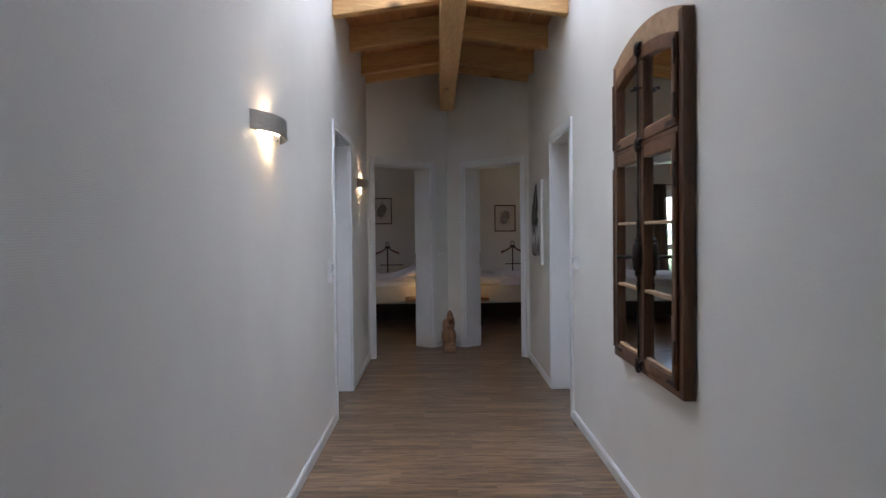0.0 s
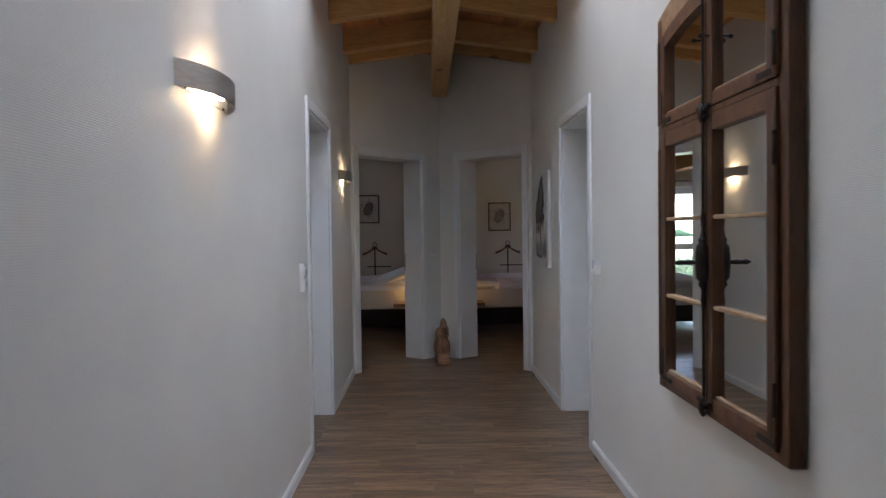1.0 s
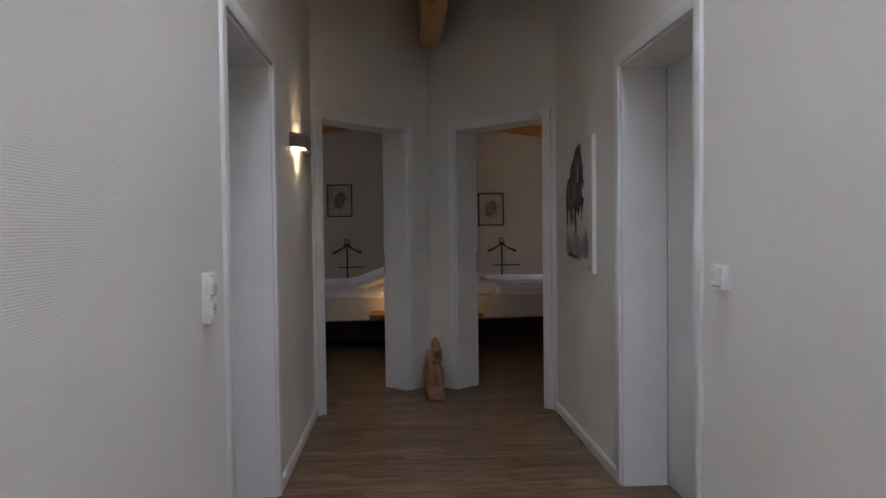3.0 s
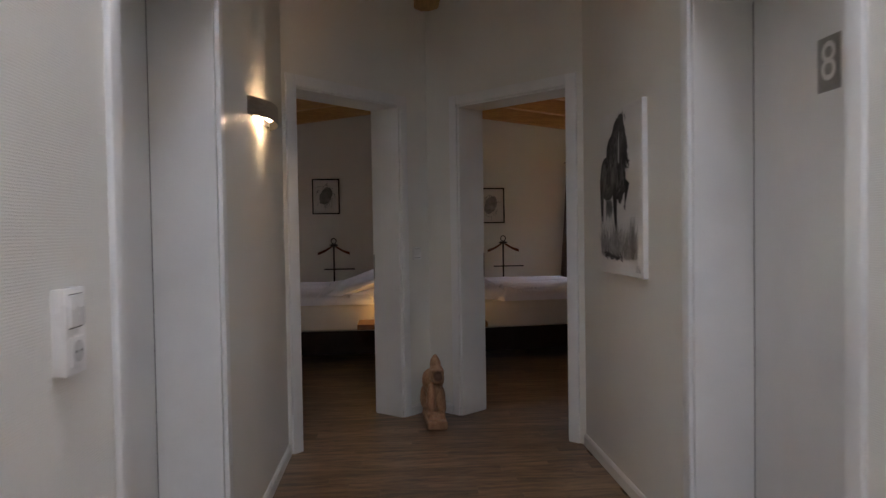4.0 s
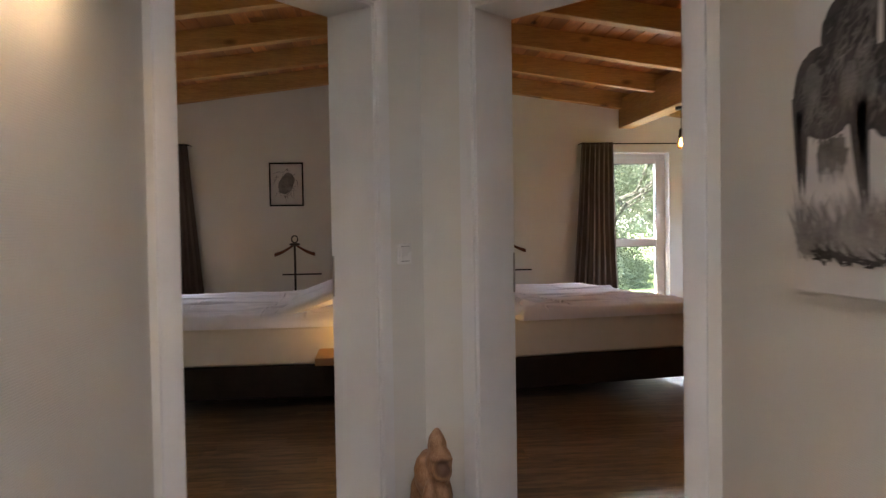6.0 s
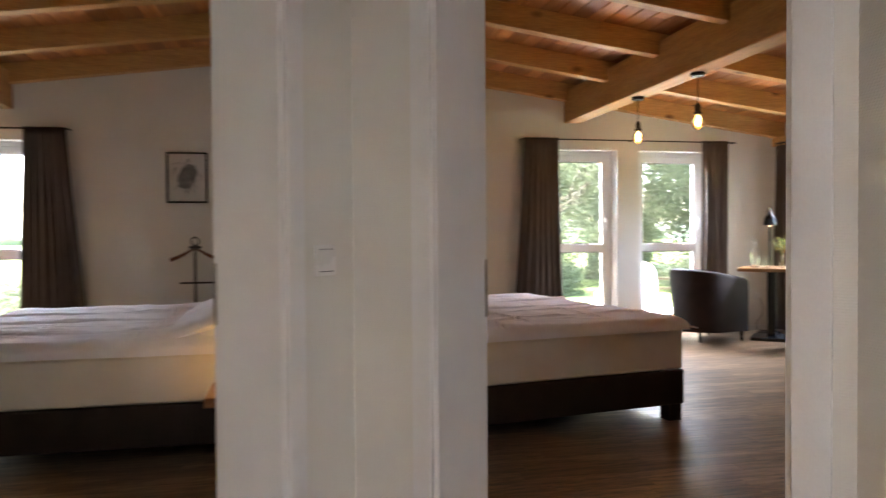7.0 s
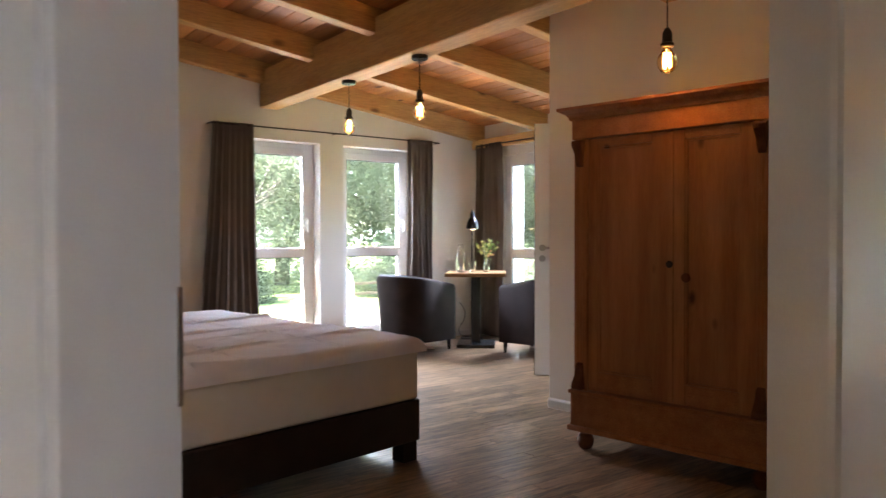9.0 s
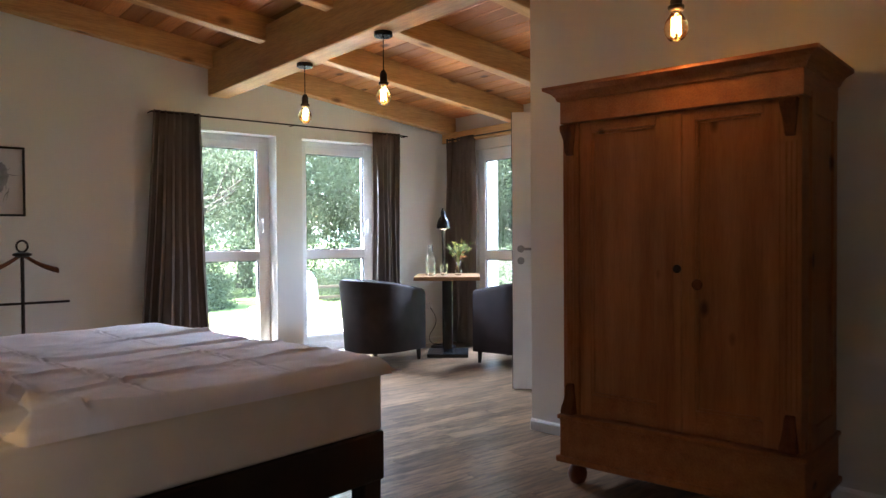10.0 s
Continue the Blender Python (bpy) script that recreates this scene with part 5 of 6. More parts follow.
def wardrobe():
    """Old pine wardrobe; local x runs along its width, y from the front inwards."""
    W, D = 0.99, 0.483
    root = thing("wardrobe", pose(2.860, 9.820, 0, 0, 0, -79.9), "old waxed pine wardrobe with two doors and cornice", "wardrobe")
    part("back_panel", boxed((0.04, W - 0.04, D - 0.02, D, 0.12, 1.68)), PINE, root)
    for x0, x1, tag in ((0.0, 0.022, -1), (W - 0.022, W, 1)):
        side = part("side_panel", bevelled(boxed((x0, x1, 0.085, D - 0.021, 0.31, 1.64)), 0.002, 1), PINE, root)
        xo0, xo1 = (x0 - 0.012, x0 - 0.0005) if tag < 0 else (x1 + 0.0005, x1 + 0.012)
        for s in ((0.086, 0.15, 0.31, 1.64), (D - 0.08, D - 0.021, 0.31, 1.64), (0.15, D - 0.08, 0.31, 0.39), (0.15, D - 0.08, 1.56, 1.64)):
            part("side_frame", bevelled(boxed((xo0, xo1, *s)), 0.004, 2), PINE, side)
    # plinth with drawer front
    part("plinth", bevelled(boxed((-0.015, W + 0.015, -0.012, D, 0.115, 0.30)), 0.006, 2), PINE_H, root)
    part("plinth_moulding", bevelled(boxed((-0.03, W + 0.03, -0.028, D, 0.10, 0.128)), 0.009, 3), PINE_H, root, smooth=True)
    part("plinth_moulding", bevelled(boxed((-0.025, W + 0.025, -0.022, D, 0.292, 0.312)), 0.007, 3), PINE_H, root, smooth=True)
    # corner posts with flutes and carved brackets
    for x0 in (0.0, W - 0.075):
        post = part("corner_post", bevelled(boxed((x0, x0 + 0.075, 0.0, 0.085, 0.312, 1.64)), 0.004, 2), PINE, root)
        for k in range(3):
            bm = bmesh.new()
            x = x0 + 0.02 + 0.0175 * k
            round_bar(bm, (x, 0.0015, 0.47), (x, 0.0015, 1.45), 0.005, sides=10)
            part("flute", bm, PINE, post, smooth=True)
        for z, turn in ((1.602, 1), (0.322, -1)):
            c = x0 + 0.0375
            prof = [(0.002, 0.0), (0.040, 0.0), (0.047, 0.012), (0.045, 0.030), (0.033, 0.046), (0.022, 0.066), (0.018, 0.090), (0.022, 0.108), (0.020, 0.122), (0.010, 0.132), (0.002, 0.134)]
            bracket = None
            for dx, w, k in ((0.0, 0.030, 1.0), (-0.019, 0.005, 0.86), (0.019, 0.005, 0.86), (-0.009, 0.004, 1.07), (0.009, 0.004, 1.07)):
                bm = bmesh.new()
                rows = [[bm.verts.new((c + (dx + e) * (1 - 0.45 * h / 0.134), 0.002 - d * k, z - turn * h)) for d, h in prof] for e in (-w, w)]
                for i in range(len(prof)):
                    j = (i + 1) % len(prof)
                    bm.faces.new((rows[0][i], rows[0][j], rows[1][j], rows[1][i]))
                bm.faces.new(rows[0][::-1])
                bm.faces.new(rows[1])
                bevelled(bm, 0.0015, 1)
                if bracket is None:
                    bracket = bm
                else:
                    extra = bpy.data.meshes.new("rib")
                    bm.to_mesh(extra)
                    bm.free()
                    bracket.from_mesh(extra)
                    bpy.data.meshes.remove(extra)
            part("carved_bracket", bracket, CARVED, post, "dark carved bracket")
    # doors
    x0, x1 = 0.078, W - 0.078
    mid = (x0 + x1) / 2 + 0.025
    for k, (a, b) in enumerate(((x0, mid - 0.002), (mid + 0.002, x1))):
        door = thing("door", Matrix(), "", "")
        for key in ("label", "category"):
            if key in door:
                del door[key]
        door.parent = root
        p, q = (a + 0.055, b - 0.085) if k == 0 else (a + 0.075, b - 0.06)      # the panel between the stiles
        low, high = 0.415, 1.565
        part("stile", bevelled(boxed((a, p, 0.012, 0.04, 0.318, 1.6095)), 0.003, 2), PINE, door)
        part("stile", bevelled(boxed((q, b, 0.012, 0.04, 0.318, 1.6095)), 0.003, 2), PINE, door)
        part("rail", bevelled(boxed((p, q, 0.012, 0.04, 0.318, low)), 0.003, 2), PINE_H, door)
        part("rail", bevelled(boxed((p, q, 0.012, 0.04, high, 1.6095)), 0.003, 2), PINE_H, door)
        part("panel", boxed((p - 0.01, q + 0.01, 0.028, 0.038, low - 0.01, high + 0.01)), PINE, door)
        for s in ((p, p + 0.011, low, high), (q - 0.011, q, low, high), (p + 0.011, q - 0.011, low, low + 0.011), (p + 0.011, q - 0.011, high - 0.011, high)):
            part("panel_moulding", bevelled(boxed((s[0], s[1], 0.017, 0.03, s[2], s[3])), 0.004, 2), PINE if s[3] - s[2] > 0.1 else PINE_H, door)
        if k == 1:
            part("cover_strip", bevelled(boxed((a - 0.012, a + 0.022, 0.002, 0.0118, 0.32, 1.60)), 0.004, 2), PINE, door)
    bm = bmesh.new()
    turned(bm, ((0.017, 0.0), (0.017, 0.004), (0.013, 0.006)), pose(mid + 0.007, 0.002, 0.978, 90))
    part("lock_plate", bm, IRON, root, "dark round key plate", True)
    bm = bmesh.new()
    turned(bm, ((0.012, 0.0), (0.012, 0.01), (0.022, 0.02), (0.018, 0.03)), pose(mid + 0.092, 0.012, 0.918, 90))
    part("door_knob", bm, CARVED, root, "dark turned knob", True)
    part("inner_top", boxed((0.02, W - 0.02, 0.05, D - 0.021, 1.60, 1.64)), PINE_H, root)
    # frieze and cornice
    part("frieze", bevelled(boxed((-0.01, W + 0.01, -0.008, D, 1.612, 1.72)), 0.004, 2), PINE_H, root)
    bm = bmesh.new()
    prof = ((0.0, 1.708), (0.008, 1.713), (0.013, 1.727), (0.026, 1.742), (0.046, 1.753), (0.056, 1.758), (0.056, 1.772))
    rings = []
    for o, z in prof:
        rings.append([bm.verts.new(v) for v in ((-0.012 - o, -0.01 - o, z), (W + 0.012 + o, -0.01 - o, z), (W + 0.012 + o, D, z), (-0.012 - o, D, z))])
    for a, b in zip(rings, rings[1:]):
        for i in range(4):
            bm.faces.new((a[i], a[(i + 1) % 4], b[(i + 1) % 4], b[i]))
    bm.faces.new(rings[0][::-1])
    bm.faces.new(rings[-1])
    part("cornice", bm, PINE_H, root, "flared cornice moulding")
    for x in (0.045, W - 0.045):
        for y in (0.04, D - 0.05):
            bm = bmesh.new()
            turned(bm, ((0.018, 0.0), (0.032, 0.008), (0.042, 0.03), (0.044, 0.05), (0.036, 0.072), (0.022, 0.082), (0.034, 0.09), (0.034, 0.102)), pose(x, y, 0))
            part("ball_foot", bm, CARVED, root, "turned ball foot", True)
    return root


wardrobe()


def tub_chair(place):
    """Leather tub chair, facing local +y; the back wraps round as a horseshoe."""
    root = thing("tub_chair", place, "anthracite leather tub chair on black legs", "armchair", "tub chairs")
    bm = bmesh.new()
    R, T = 0.29, 0.085
    path = []
    for i in range(33):
        u = i / 32
        if u < 0.22:
            s = u / 0.22
            p, d = Vector((-R, 0.29 - 0.35 * s)), Vector((-1, 0))
        elif u > 0.78:
            s = (u - 0.78) / 0.22
            p, d = Vector((R, -0.06 + 0.35 * s)), Vector((1, 0))
        else:
            a = math.pi + math.pi * (u - 0.22) / 0.56
            p, d = Vector((R * math.cos(a), -0.06 + R * 0.92 * math.sin(a))), Vector((math.cos(a), math.sin(a)))
        path.append((p, d, u))
    rows = []
    for p, d, u in path:
        h = 0.645 + 0.105 * math.sin(math.pi * min(max(u, 0), 1)) ** 1.1
        lean = 0.04 * math.sin(math.pi * u)
        prof = []
        for o, z in ((0.0, 0.105), (0.0, h - 0.045), (-0.012, h - 0.016), (-T * 0.5, h), (-T + 0.012, h - 0.016), (-T, h - 0.045), (-T, 0.20)):
            q = p + d * (o + lean * (z - 0.105) / 0.5)
            prof.append(bm.verts.new((q.x, q.y, z)))
        rows.append(prof)
    for a, b in zip(rows, rows[1:]):
        for k in range(7):
            bm.faces.new((a[k], a[(k + 1) % 7], b[(k + 1) % 7], b[k]))
    bm.faces.new(rows[0])
    bm.faces.new(rows[-1][::-1])
    part("shell", bm, LEATHER, root, "wrapped leather back and arms", True)
    bm = bevelled(boxed((-0.208, 0.208, -0.22, 0.29, 0.26, 0.42)), 0.04, 4)
    part("seat_cushion", bm, LEATHER, root, smooth=True)
    part("seat_base", bevelled(boxed((-0.205, 0.205, -0.20, 0.285, 0.10, 0.262)), 0.012, 2), LEATHER, root, smooth=True)
    for x, y in ((-0.15, -0.21), (0.15, -0.21), (-0.235, 0.25), (0.235, 0.25)):
        bm = bmesh.new()
        round_bar(bm, (x * 1.03, y, 0.0), (x, y, 0.106), 0.015, 0.022, 10)
        part("leg", bm, BLACK, root, "tapered black leg", True)
    return root


tub_chair(pose(4.055, 13.08, 0, 0, 0, -80))
tub_chair(pose(4.93, 12.20, 0, 0, 0, 15))


TABLE = (4.70, 12.90)
def bistro_table():
    root = thing("bistro_table", pose(*TABLE, 0, 0, 0, -41), "square oak-topped bistro table on a black column", "table")
    part("tabletop", bevelled(boxed((-0.30, 0.30, -0.30, 0.30, 0.715, 0.75)), 0.004, 2), TABLETOP, root, "oiled oak top")
    part("top_plate", boxed((-0.15, 0.15, -0.15, 0.15, 0.703, 0.7148)), BLACK, root)
    part("column", bevelled(boxed((-0.042, 0.042, -0.042, 0.042, 0.03, 0.704)), 0.004, 2), BLACK, root, "square black column")
    part("base_plate", bevelled(boxed((-0.19, 0.19, -0.19, 0.19, 0.0, 0.035)), 0.005, 2), BLACK, root, "heavy square base plate")
    return root


bistro_table()
TM = pose(*TABLE, 0.751, 0, 0, -41)


def vessel(name, profile, inner, place, label, category, group=""):
    bm = bmesh.new()
    sides = 28
    rings = [[bm.verts.new((r * math.cos(2 * math.pi * i / sides), r * math.sin(2 * math.pi * i / sides), z)) for i in range(sides)] for r, z in profile + inner[::-1]]
    for a, b in zip(rings, rings[1:]):
        for i in range(sides):
            bm.faces.new((a[i], a[(i + 1) % sides], b[(i + 1) % sides], b[i]))
    bm.faces.new(rings[0][::-1])
    bm.faces.new(rings[-1])
    return solid(name, bm, CLEAR, label, category, group, True, place)


bottle = ((0.040, 0.0), (0.047, 0.006), (0.047, 0.140), (0.043, 0.172), (0.024, 0.212), (0.019, 0.228), (0.019, 0.268), (0.024, 0.274), (0.024, 0.286))
vessel("carafe", bottle, tuple((r - 0.0025, z + 0.004) for r, z in bottle[:-1]) + ((0.0205, 0.286),), TM @ pose(-0.16, 0.0, 0), "clear glass water carafe on the table", "carafe")
tumbler = ((0.026, 0.0), (0.031, 0.003), (0.034, 0.060), (0.037, 0.105))
for dx, dy in ((-0.150, -0.105), (-0.035, -0.045)):
    vessel("drinking_glass", tumbler, ((0.022, 0.009), (0.028, 0.012), (0.032, 0.060), (0.035, 0.105)), TM @ pose(dx, dy, 0), "small clear drinking glass beside the carafe", "glass", "drinking glasses")
vase = ((0.024, 0.0), (0.030, 0.006), (0.032, 0.05), (0.020, 0.085), (0.016, 0.10), (0.023, 0.125))
vessel("vase", vase, tuple((r - 0.003, z + 0.004) for r, z in vase[:-1]) + ((0.0205, 0.125),), TM @ pose(0.10, -0.02, 0), "small clear glass vase with a flower bunch", "vase")


def posy():
    root = thing("flower_bunch", TM @ pose(0.10, -0.02, 0.01), "loose bunch of green stems and pale yellow flowers", "flowers")
    rnd = random.Random(8)
    green = plain("fresh green stems", (0.09, 0.16, 0.03), (0.20, 0.30, 0.07), 0.6, scale=20)
    yellow = plain("pale yellow petals", (0.42, 0.42, 0.10), (0.62, 0.58, 0.22), 0.6, scale=30)
    red = plain("dry ochre petals", (0.34, 0.17, 0.06), (0.46, 0.27, 0.10), 0.6, scale=30)
    for i in range(44):
        a, lean, h = rnd.uniform(0, 6.28), rnd.uniform(0.05, 0.85), rnd.uniform(0.15, 0.26)
        low = i % 4 == 0
        if low:
            h *= 0.62
        bm = bmesh.new()
        pts = [Vector((0, 0, 0.0)), Vector((0.008 * math.cos(a), 0.008 * math.sin(a), 0.115))]
        for k in (0.4, 0.7, 1.0):
            pts.append(Vector((math.cos(a) * lean * h * k * k * 0.75, math.sin(a) * lean * h * k * k * 0.75, 0.115 + (h - 0.06) * k * (1 - 0.25 * lean * k))))
        for p, q in zip(pts, pts[1:]):
            round_bar(bm, p, q, 0.0012, sides=4)
        end = pts[-1]
        for k in range(26):
            d = Vector((rnd.gauss(0, 1), rnd.gauss(0, 1), rnd.gauss(0.5, 0.8))).normalized() * rnd.uniform(0.010, 0.026 if low else 0.042)
            w = d.cross(Vector((0.3, 0.5, 0.8))).normalized() * (0.006 if low else 0.0016)
            v = [bm.verts.new(end + e) for e in (Vector((0, 0, 0)), d * 0.5 + w, d, d * 0.5 - w)]
            bm.faces.new(v)
        part("stem", bm, (red if i % 8 == 0 else yellow) if low else (green if i % 3 else yellow), root)
    # one stem bent into a loop, and one long leaf hanging over
    bm = bmesh.new()
    loop = [Vector((-0.012 - 0.055 * math.sin(3.4 * k / 14), 0.0, 0.11 + 0.125 * math.sin(2.6 * k / 14))) for k in range(15)]
    for p, q in zip(loop, loop[1:]):
        round_bar(bm, p, q, 0.0022, sides=5)
    part("bent_stem", bm, green, root, "thick stem bent into a loop")
    bm = bmesh.new()
    leaf = [(Vector((0.016 + 0.010 * k, -0.004 * k, 0.120 + 0.012 * math.sin(k * 0.6) - 0.0018 * k * k)), 0.0075 * (1 - abs(k - 4) / 7.5)) for k in range(11)]
    rows = [[bm.verts.new(p + Vector((0, e * w, 0.002 * abs(e)))) for e in (-1, 0, 1)] for p, w in leaf]
    for p, q in zip(rows, rows[1:]):
        for k in range(2):
            bm.faces.new((p[k], p[k + 1], q[k + 1], q[k]))
    part("leaf", bm, green, root, "long narrow hanging leaf")
    return root


posy()


def reading_lamp():
    root = thing("floor_lamp", pose(4.94, 13.27, 0), "black enamel reading lamp standing behind the table", "floor lamp")
    bm = bmesh.new()
    turned(bm, ((0.125, 0.0), (0.125, 0.018), (0.115, 0.024)))
    part("base", bm, BLACK, root, smooth=True)
    bm = bmesh.new()
    round_bar(bm, (0, 0, 0.02), (0, 0, 1.30), 0.009)
    part("pole", bm, BLACK, root, smooth=True)
    bm = bmesh.new()
    round_bar(bm, (0, 0, 1.30), (-0.02, -0.03, 1.395), 0.008)
    blob(bm, (0, 0, 1.30), (0.013, 0.013, 0.013))
    part("arm", bm, BLACK, root, smooth=True)
    bm = bmesh.new()
    m = pose(-0.03, -0.05, 1.19, 8, -8, 0)
    turned(bm, ((0.068, 0.012), (0.066, 0.036), (0.056, 0.078), (0.038, 0.112), (0.025, 0.127), (0.023, 0.168), (0.015, 0.185)), m)
    part("shade", bm, BLACK, root, "black bell shade", True)
    bm = bmesh.new()
    turned(bm, ((0.069, 0.0085), (0.069, 0.0125)), m)
    part("shade_rim", bm, SATIN, root, "pale rim of the shade", True)
    bm = bmesh.new()
    turned(bm, ((0.005, -0.008), (0.026, -0.004), (0.038, 0.004), (0.038, 0.009)), m)
    part("bulb", bm, glow("lit reading bulb", (1.0, 0.72, 0.42), 0.5), root, "lit bulb at the mouth of the shade", True)
    return root


reading_lamp()
# wall socket and cable by the corner
switch("wall_socket", pose(5.015, BACK, 0.39, 0, 0, 180), 1, "white wall socket low on the gable wall")
crv = bpy.data.curves.new("lamp_cable", "CURVE")
crv.dimensions, crv.bevel_depth = "3D", 0.003
sp = crv.splines.new("BEZIER")
sp.bezier_points.add(3)
for b, co in zip(sp.bezier_points, ((5.015, BACK - 0.02, 0.38), (5.06, BACK - 0.06, 0.25), (4.94, BACK - 0.10, 0.06), (4.94, 13.29, 0.02))):
    b.co, b.handle_left_type, b.handle_right_type = co, "AUTO", "AUTO"
crv.materials.append(BLACK)
tagged(new("lamp_cable", crv), "thin black lamp cable hanging from the socket", "cable")


# ---------------------------------------------------------------- outside
GRASS = plain("sunlit lawn", (0.12, 0.19, 0.055), (0.20, 0.27, 0.095), 0.9, scale=0.9, relief=0.5, fine=30, distance=0.02)
PAVING = plain("pale concrete paving", (0.36, 0.355, 0.34), (0.46, 0.45, 0.43), 0.85, scale=3, relief=0.3, fine=60)
bm = bmesh.new()
n, reach = 60, 900.0
grid = []
for i in range(n + 1):
    row = []
    for j in range(n + 1):
        u, v = 2 * i / n - 1, 2 * j / n - 1
        x, y = reach * u * abs(u) ** 1.6, 8 + reach * v * abs(v) ** 1.6
        d = math.hypot(x, y - 8)
        row.append(bm.verts.new((x, y, -0.14 + 0.25 * max(0.0, d - 16) / 40 * noise.noise(Vector((x * 0.03, y * 0.03, 2))))))
    grid.append(row)
for i in range(n):
    for j in range(n):
        bm.faces.new((grid[i][j], grid[i + 1][j], grid[i + 1][j + 1], grid[i][j + 1]))
structure("ground", bm, GRASS, "sunlit lawn and meadow round the house", "ground", True)
structure("pavement", bevelled(boxed((-6.5, 8.2, BACK + 0.31, BACK + 3.2, -0.16, -0.07), (SIDE + 0.31, 8.2, 10.0, BACK + 0.309, -0.16, -0.071)), 0.004, 1), PAVING, "pale paved terrace outside the bedroom windows", "pavement")

BARK = plain("grey tree bark", (0.035, 0.032, 0.024), (0.07, 0.062, 0.048), 0.9, scale=8, stretch=(1, 1, 0.3), relief=0.6, fine=40, distance=0.01)


def leaf_material(name, low, high):
    m, nodes, links, bsdf = nodes_of(name)
    each = nodes.new("ShaderNodeNewGeometry").outputs["Random Per Island"]
    clump = noise_node(nodes, links, 1.6, (1, 1, 0.6), 3.0)
    both = nodes.new("ShaderNodeMath")
    both.operation = "MULTIPLY_ADD"
    links.new(clump, both.inputs[0])
    both.inputs[1].default_value = 1.5
    less = nodes.new("ShaderNodeMath")
    less.operation = "MULTIPLY_ADD"
    links.new(each, less.inputs[0])
    less.inputs[1].default_value, less.inputs[2].default_value = 0.55, -0.52
    links.new(less.outputs[0], both.inputs[2])
    g = both.outputs[0]
    links.new(ramp(nodes, links, g, low, high, 0.0, 1.0), bsdf.inputs["Base Color"])
    bsdf.inputs["Roughness"].default_value = 0.55
    bsdf.inputs["Subsurface Weight"].default_value = 0.0
    t = nodes.new("ShaderNodeBsdfTranslucent")
    links.new(ramp(nodes, links, g, tuple(c * 1.6 for c in low), tuple(c * 1.6 for c in high), 0.0, 1.0), t.inputs[0])
    mx = nodes.new("ShaderNodeMixShader")
    mx.inputs[0].default_value = 0.45
    links.new(bsdf.outputs[0], mx.inputs[1])
    links.new(t.outputs[0], mx.inputs[2])
    links.new(mx.outputs[0], nodes["Material Output"].inputs[0])
    return m


LEAVES = leaf_material("tree leaves", (0.042, 0.062, 0.036), (0.135, 0.162, 0.104))


def tree(place, height, spread, seed, leaves=9000, size=(0.04, 0.085), label="broad leafy green garden tree", group="garden trees"):
    root = thing("tree", place, label, "tree", group)
    rnd = random.Random(seed)
    bm = bmesh.new()
    tips = []

    def limb(p, d, length, r, depth):
        q = p + d * length
        round_bar(bm, p, q, r, r * 0.65, 7)
        tips.append((q, depth))
        if depth < 3:
            for _ in range(4 if depth else 7):
                e = (d * 0.6 + Vector((rnd.gauss(0, 0.7), rnd.gauss(0, 0.7), rnd.uniform(-0.15, 0.6)))).normalized()
                limb(p + d * length * rnd.uniform(0.55, 1.0), e, length * rnd.uniform(0.40, 0.60), r * 0.42, depth + 1)

    limb(Vector((0, 0, -0.3)), Vector((rnd.gauss(0, 0.05), rnd.gauss(0, 0.05), 1)).normalized(), height * 0.32, height * 0.026, 0)
    part("trunk", bm, BARK, root, "rough grey trunk and limbs", True)
    centre = Vector((0, 0, height * 0.58))
    verts, faces = [], []
    lobes = []
    for _ in range(44):
        a, z = rnd.uniform(0, 6.28), rnd.uniform(-1, 1)
        k = math.sqrt(max(0.0, 1 - z * z)) * rnd.uniform(0.5, 0.98)
        lobes.append((centre + Vector((math.cos(a) * k * spread, math.sin(a) * k * spread, z * height * 0.43)), spread * rnd.uniform(0.22, 0.38)))
    for i in range(leaves):
        c, r = lobes[rnd.randrange(len(lobes))]
        d = Vector((rnd.gauss(0, 1), rnd.gauss(0, 1), rnd.gauss(0, 0.8))).normalized()
        p = c + d * r * rnd.uniform(0.35, 1.08)
        p.z -= max(0.0, rnd.gauss(0, 0.40))
        if p.z < 0.15:
            continue
        a = Vector((rnd.gauss(0, 1), rnd.gauss(0, 1), rnd.gauss(-0.9, 0.7))).normalized() * rnd.uniform(*size)
        b = a.cross(d).normalized() * a.length * 0.45
        k = len(verts)
        verts += [p - a, p + b, p + a, p - b]
        faces.append((k, k + 1, k + 2, k + 3))
    me = bpy.data.meshes.new("crown")
    me.from_pydata([tuple(v) for v in verts], [], faces)
    me.materials.append(LEAVES)
    crown = new("crown", me)
    crown.parent = root
    tagged(crown, "dense crown of small green leaves")
    return root


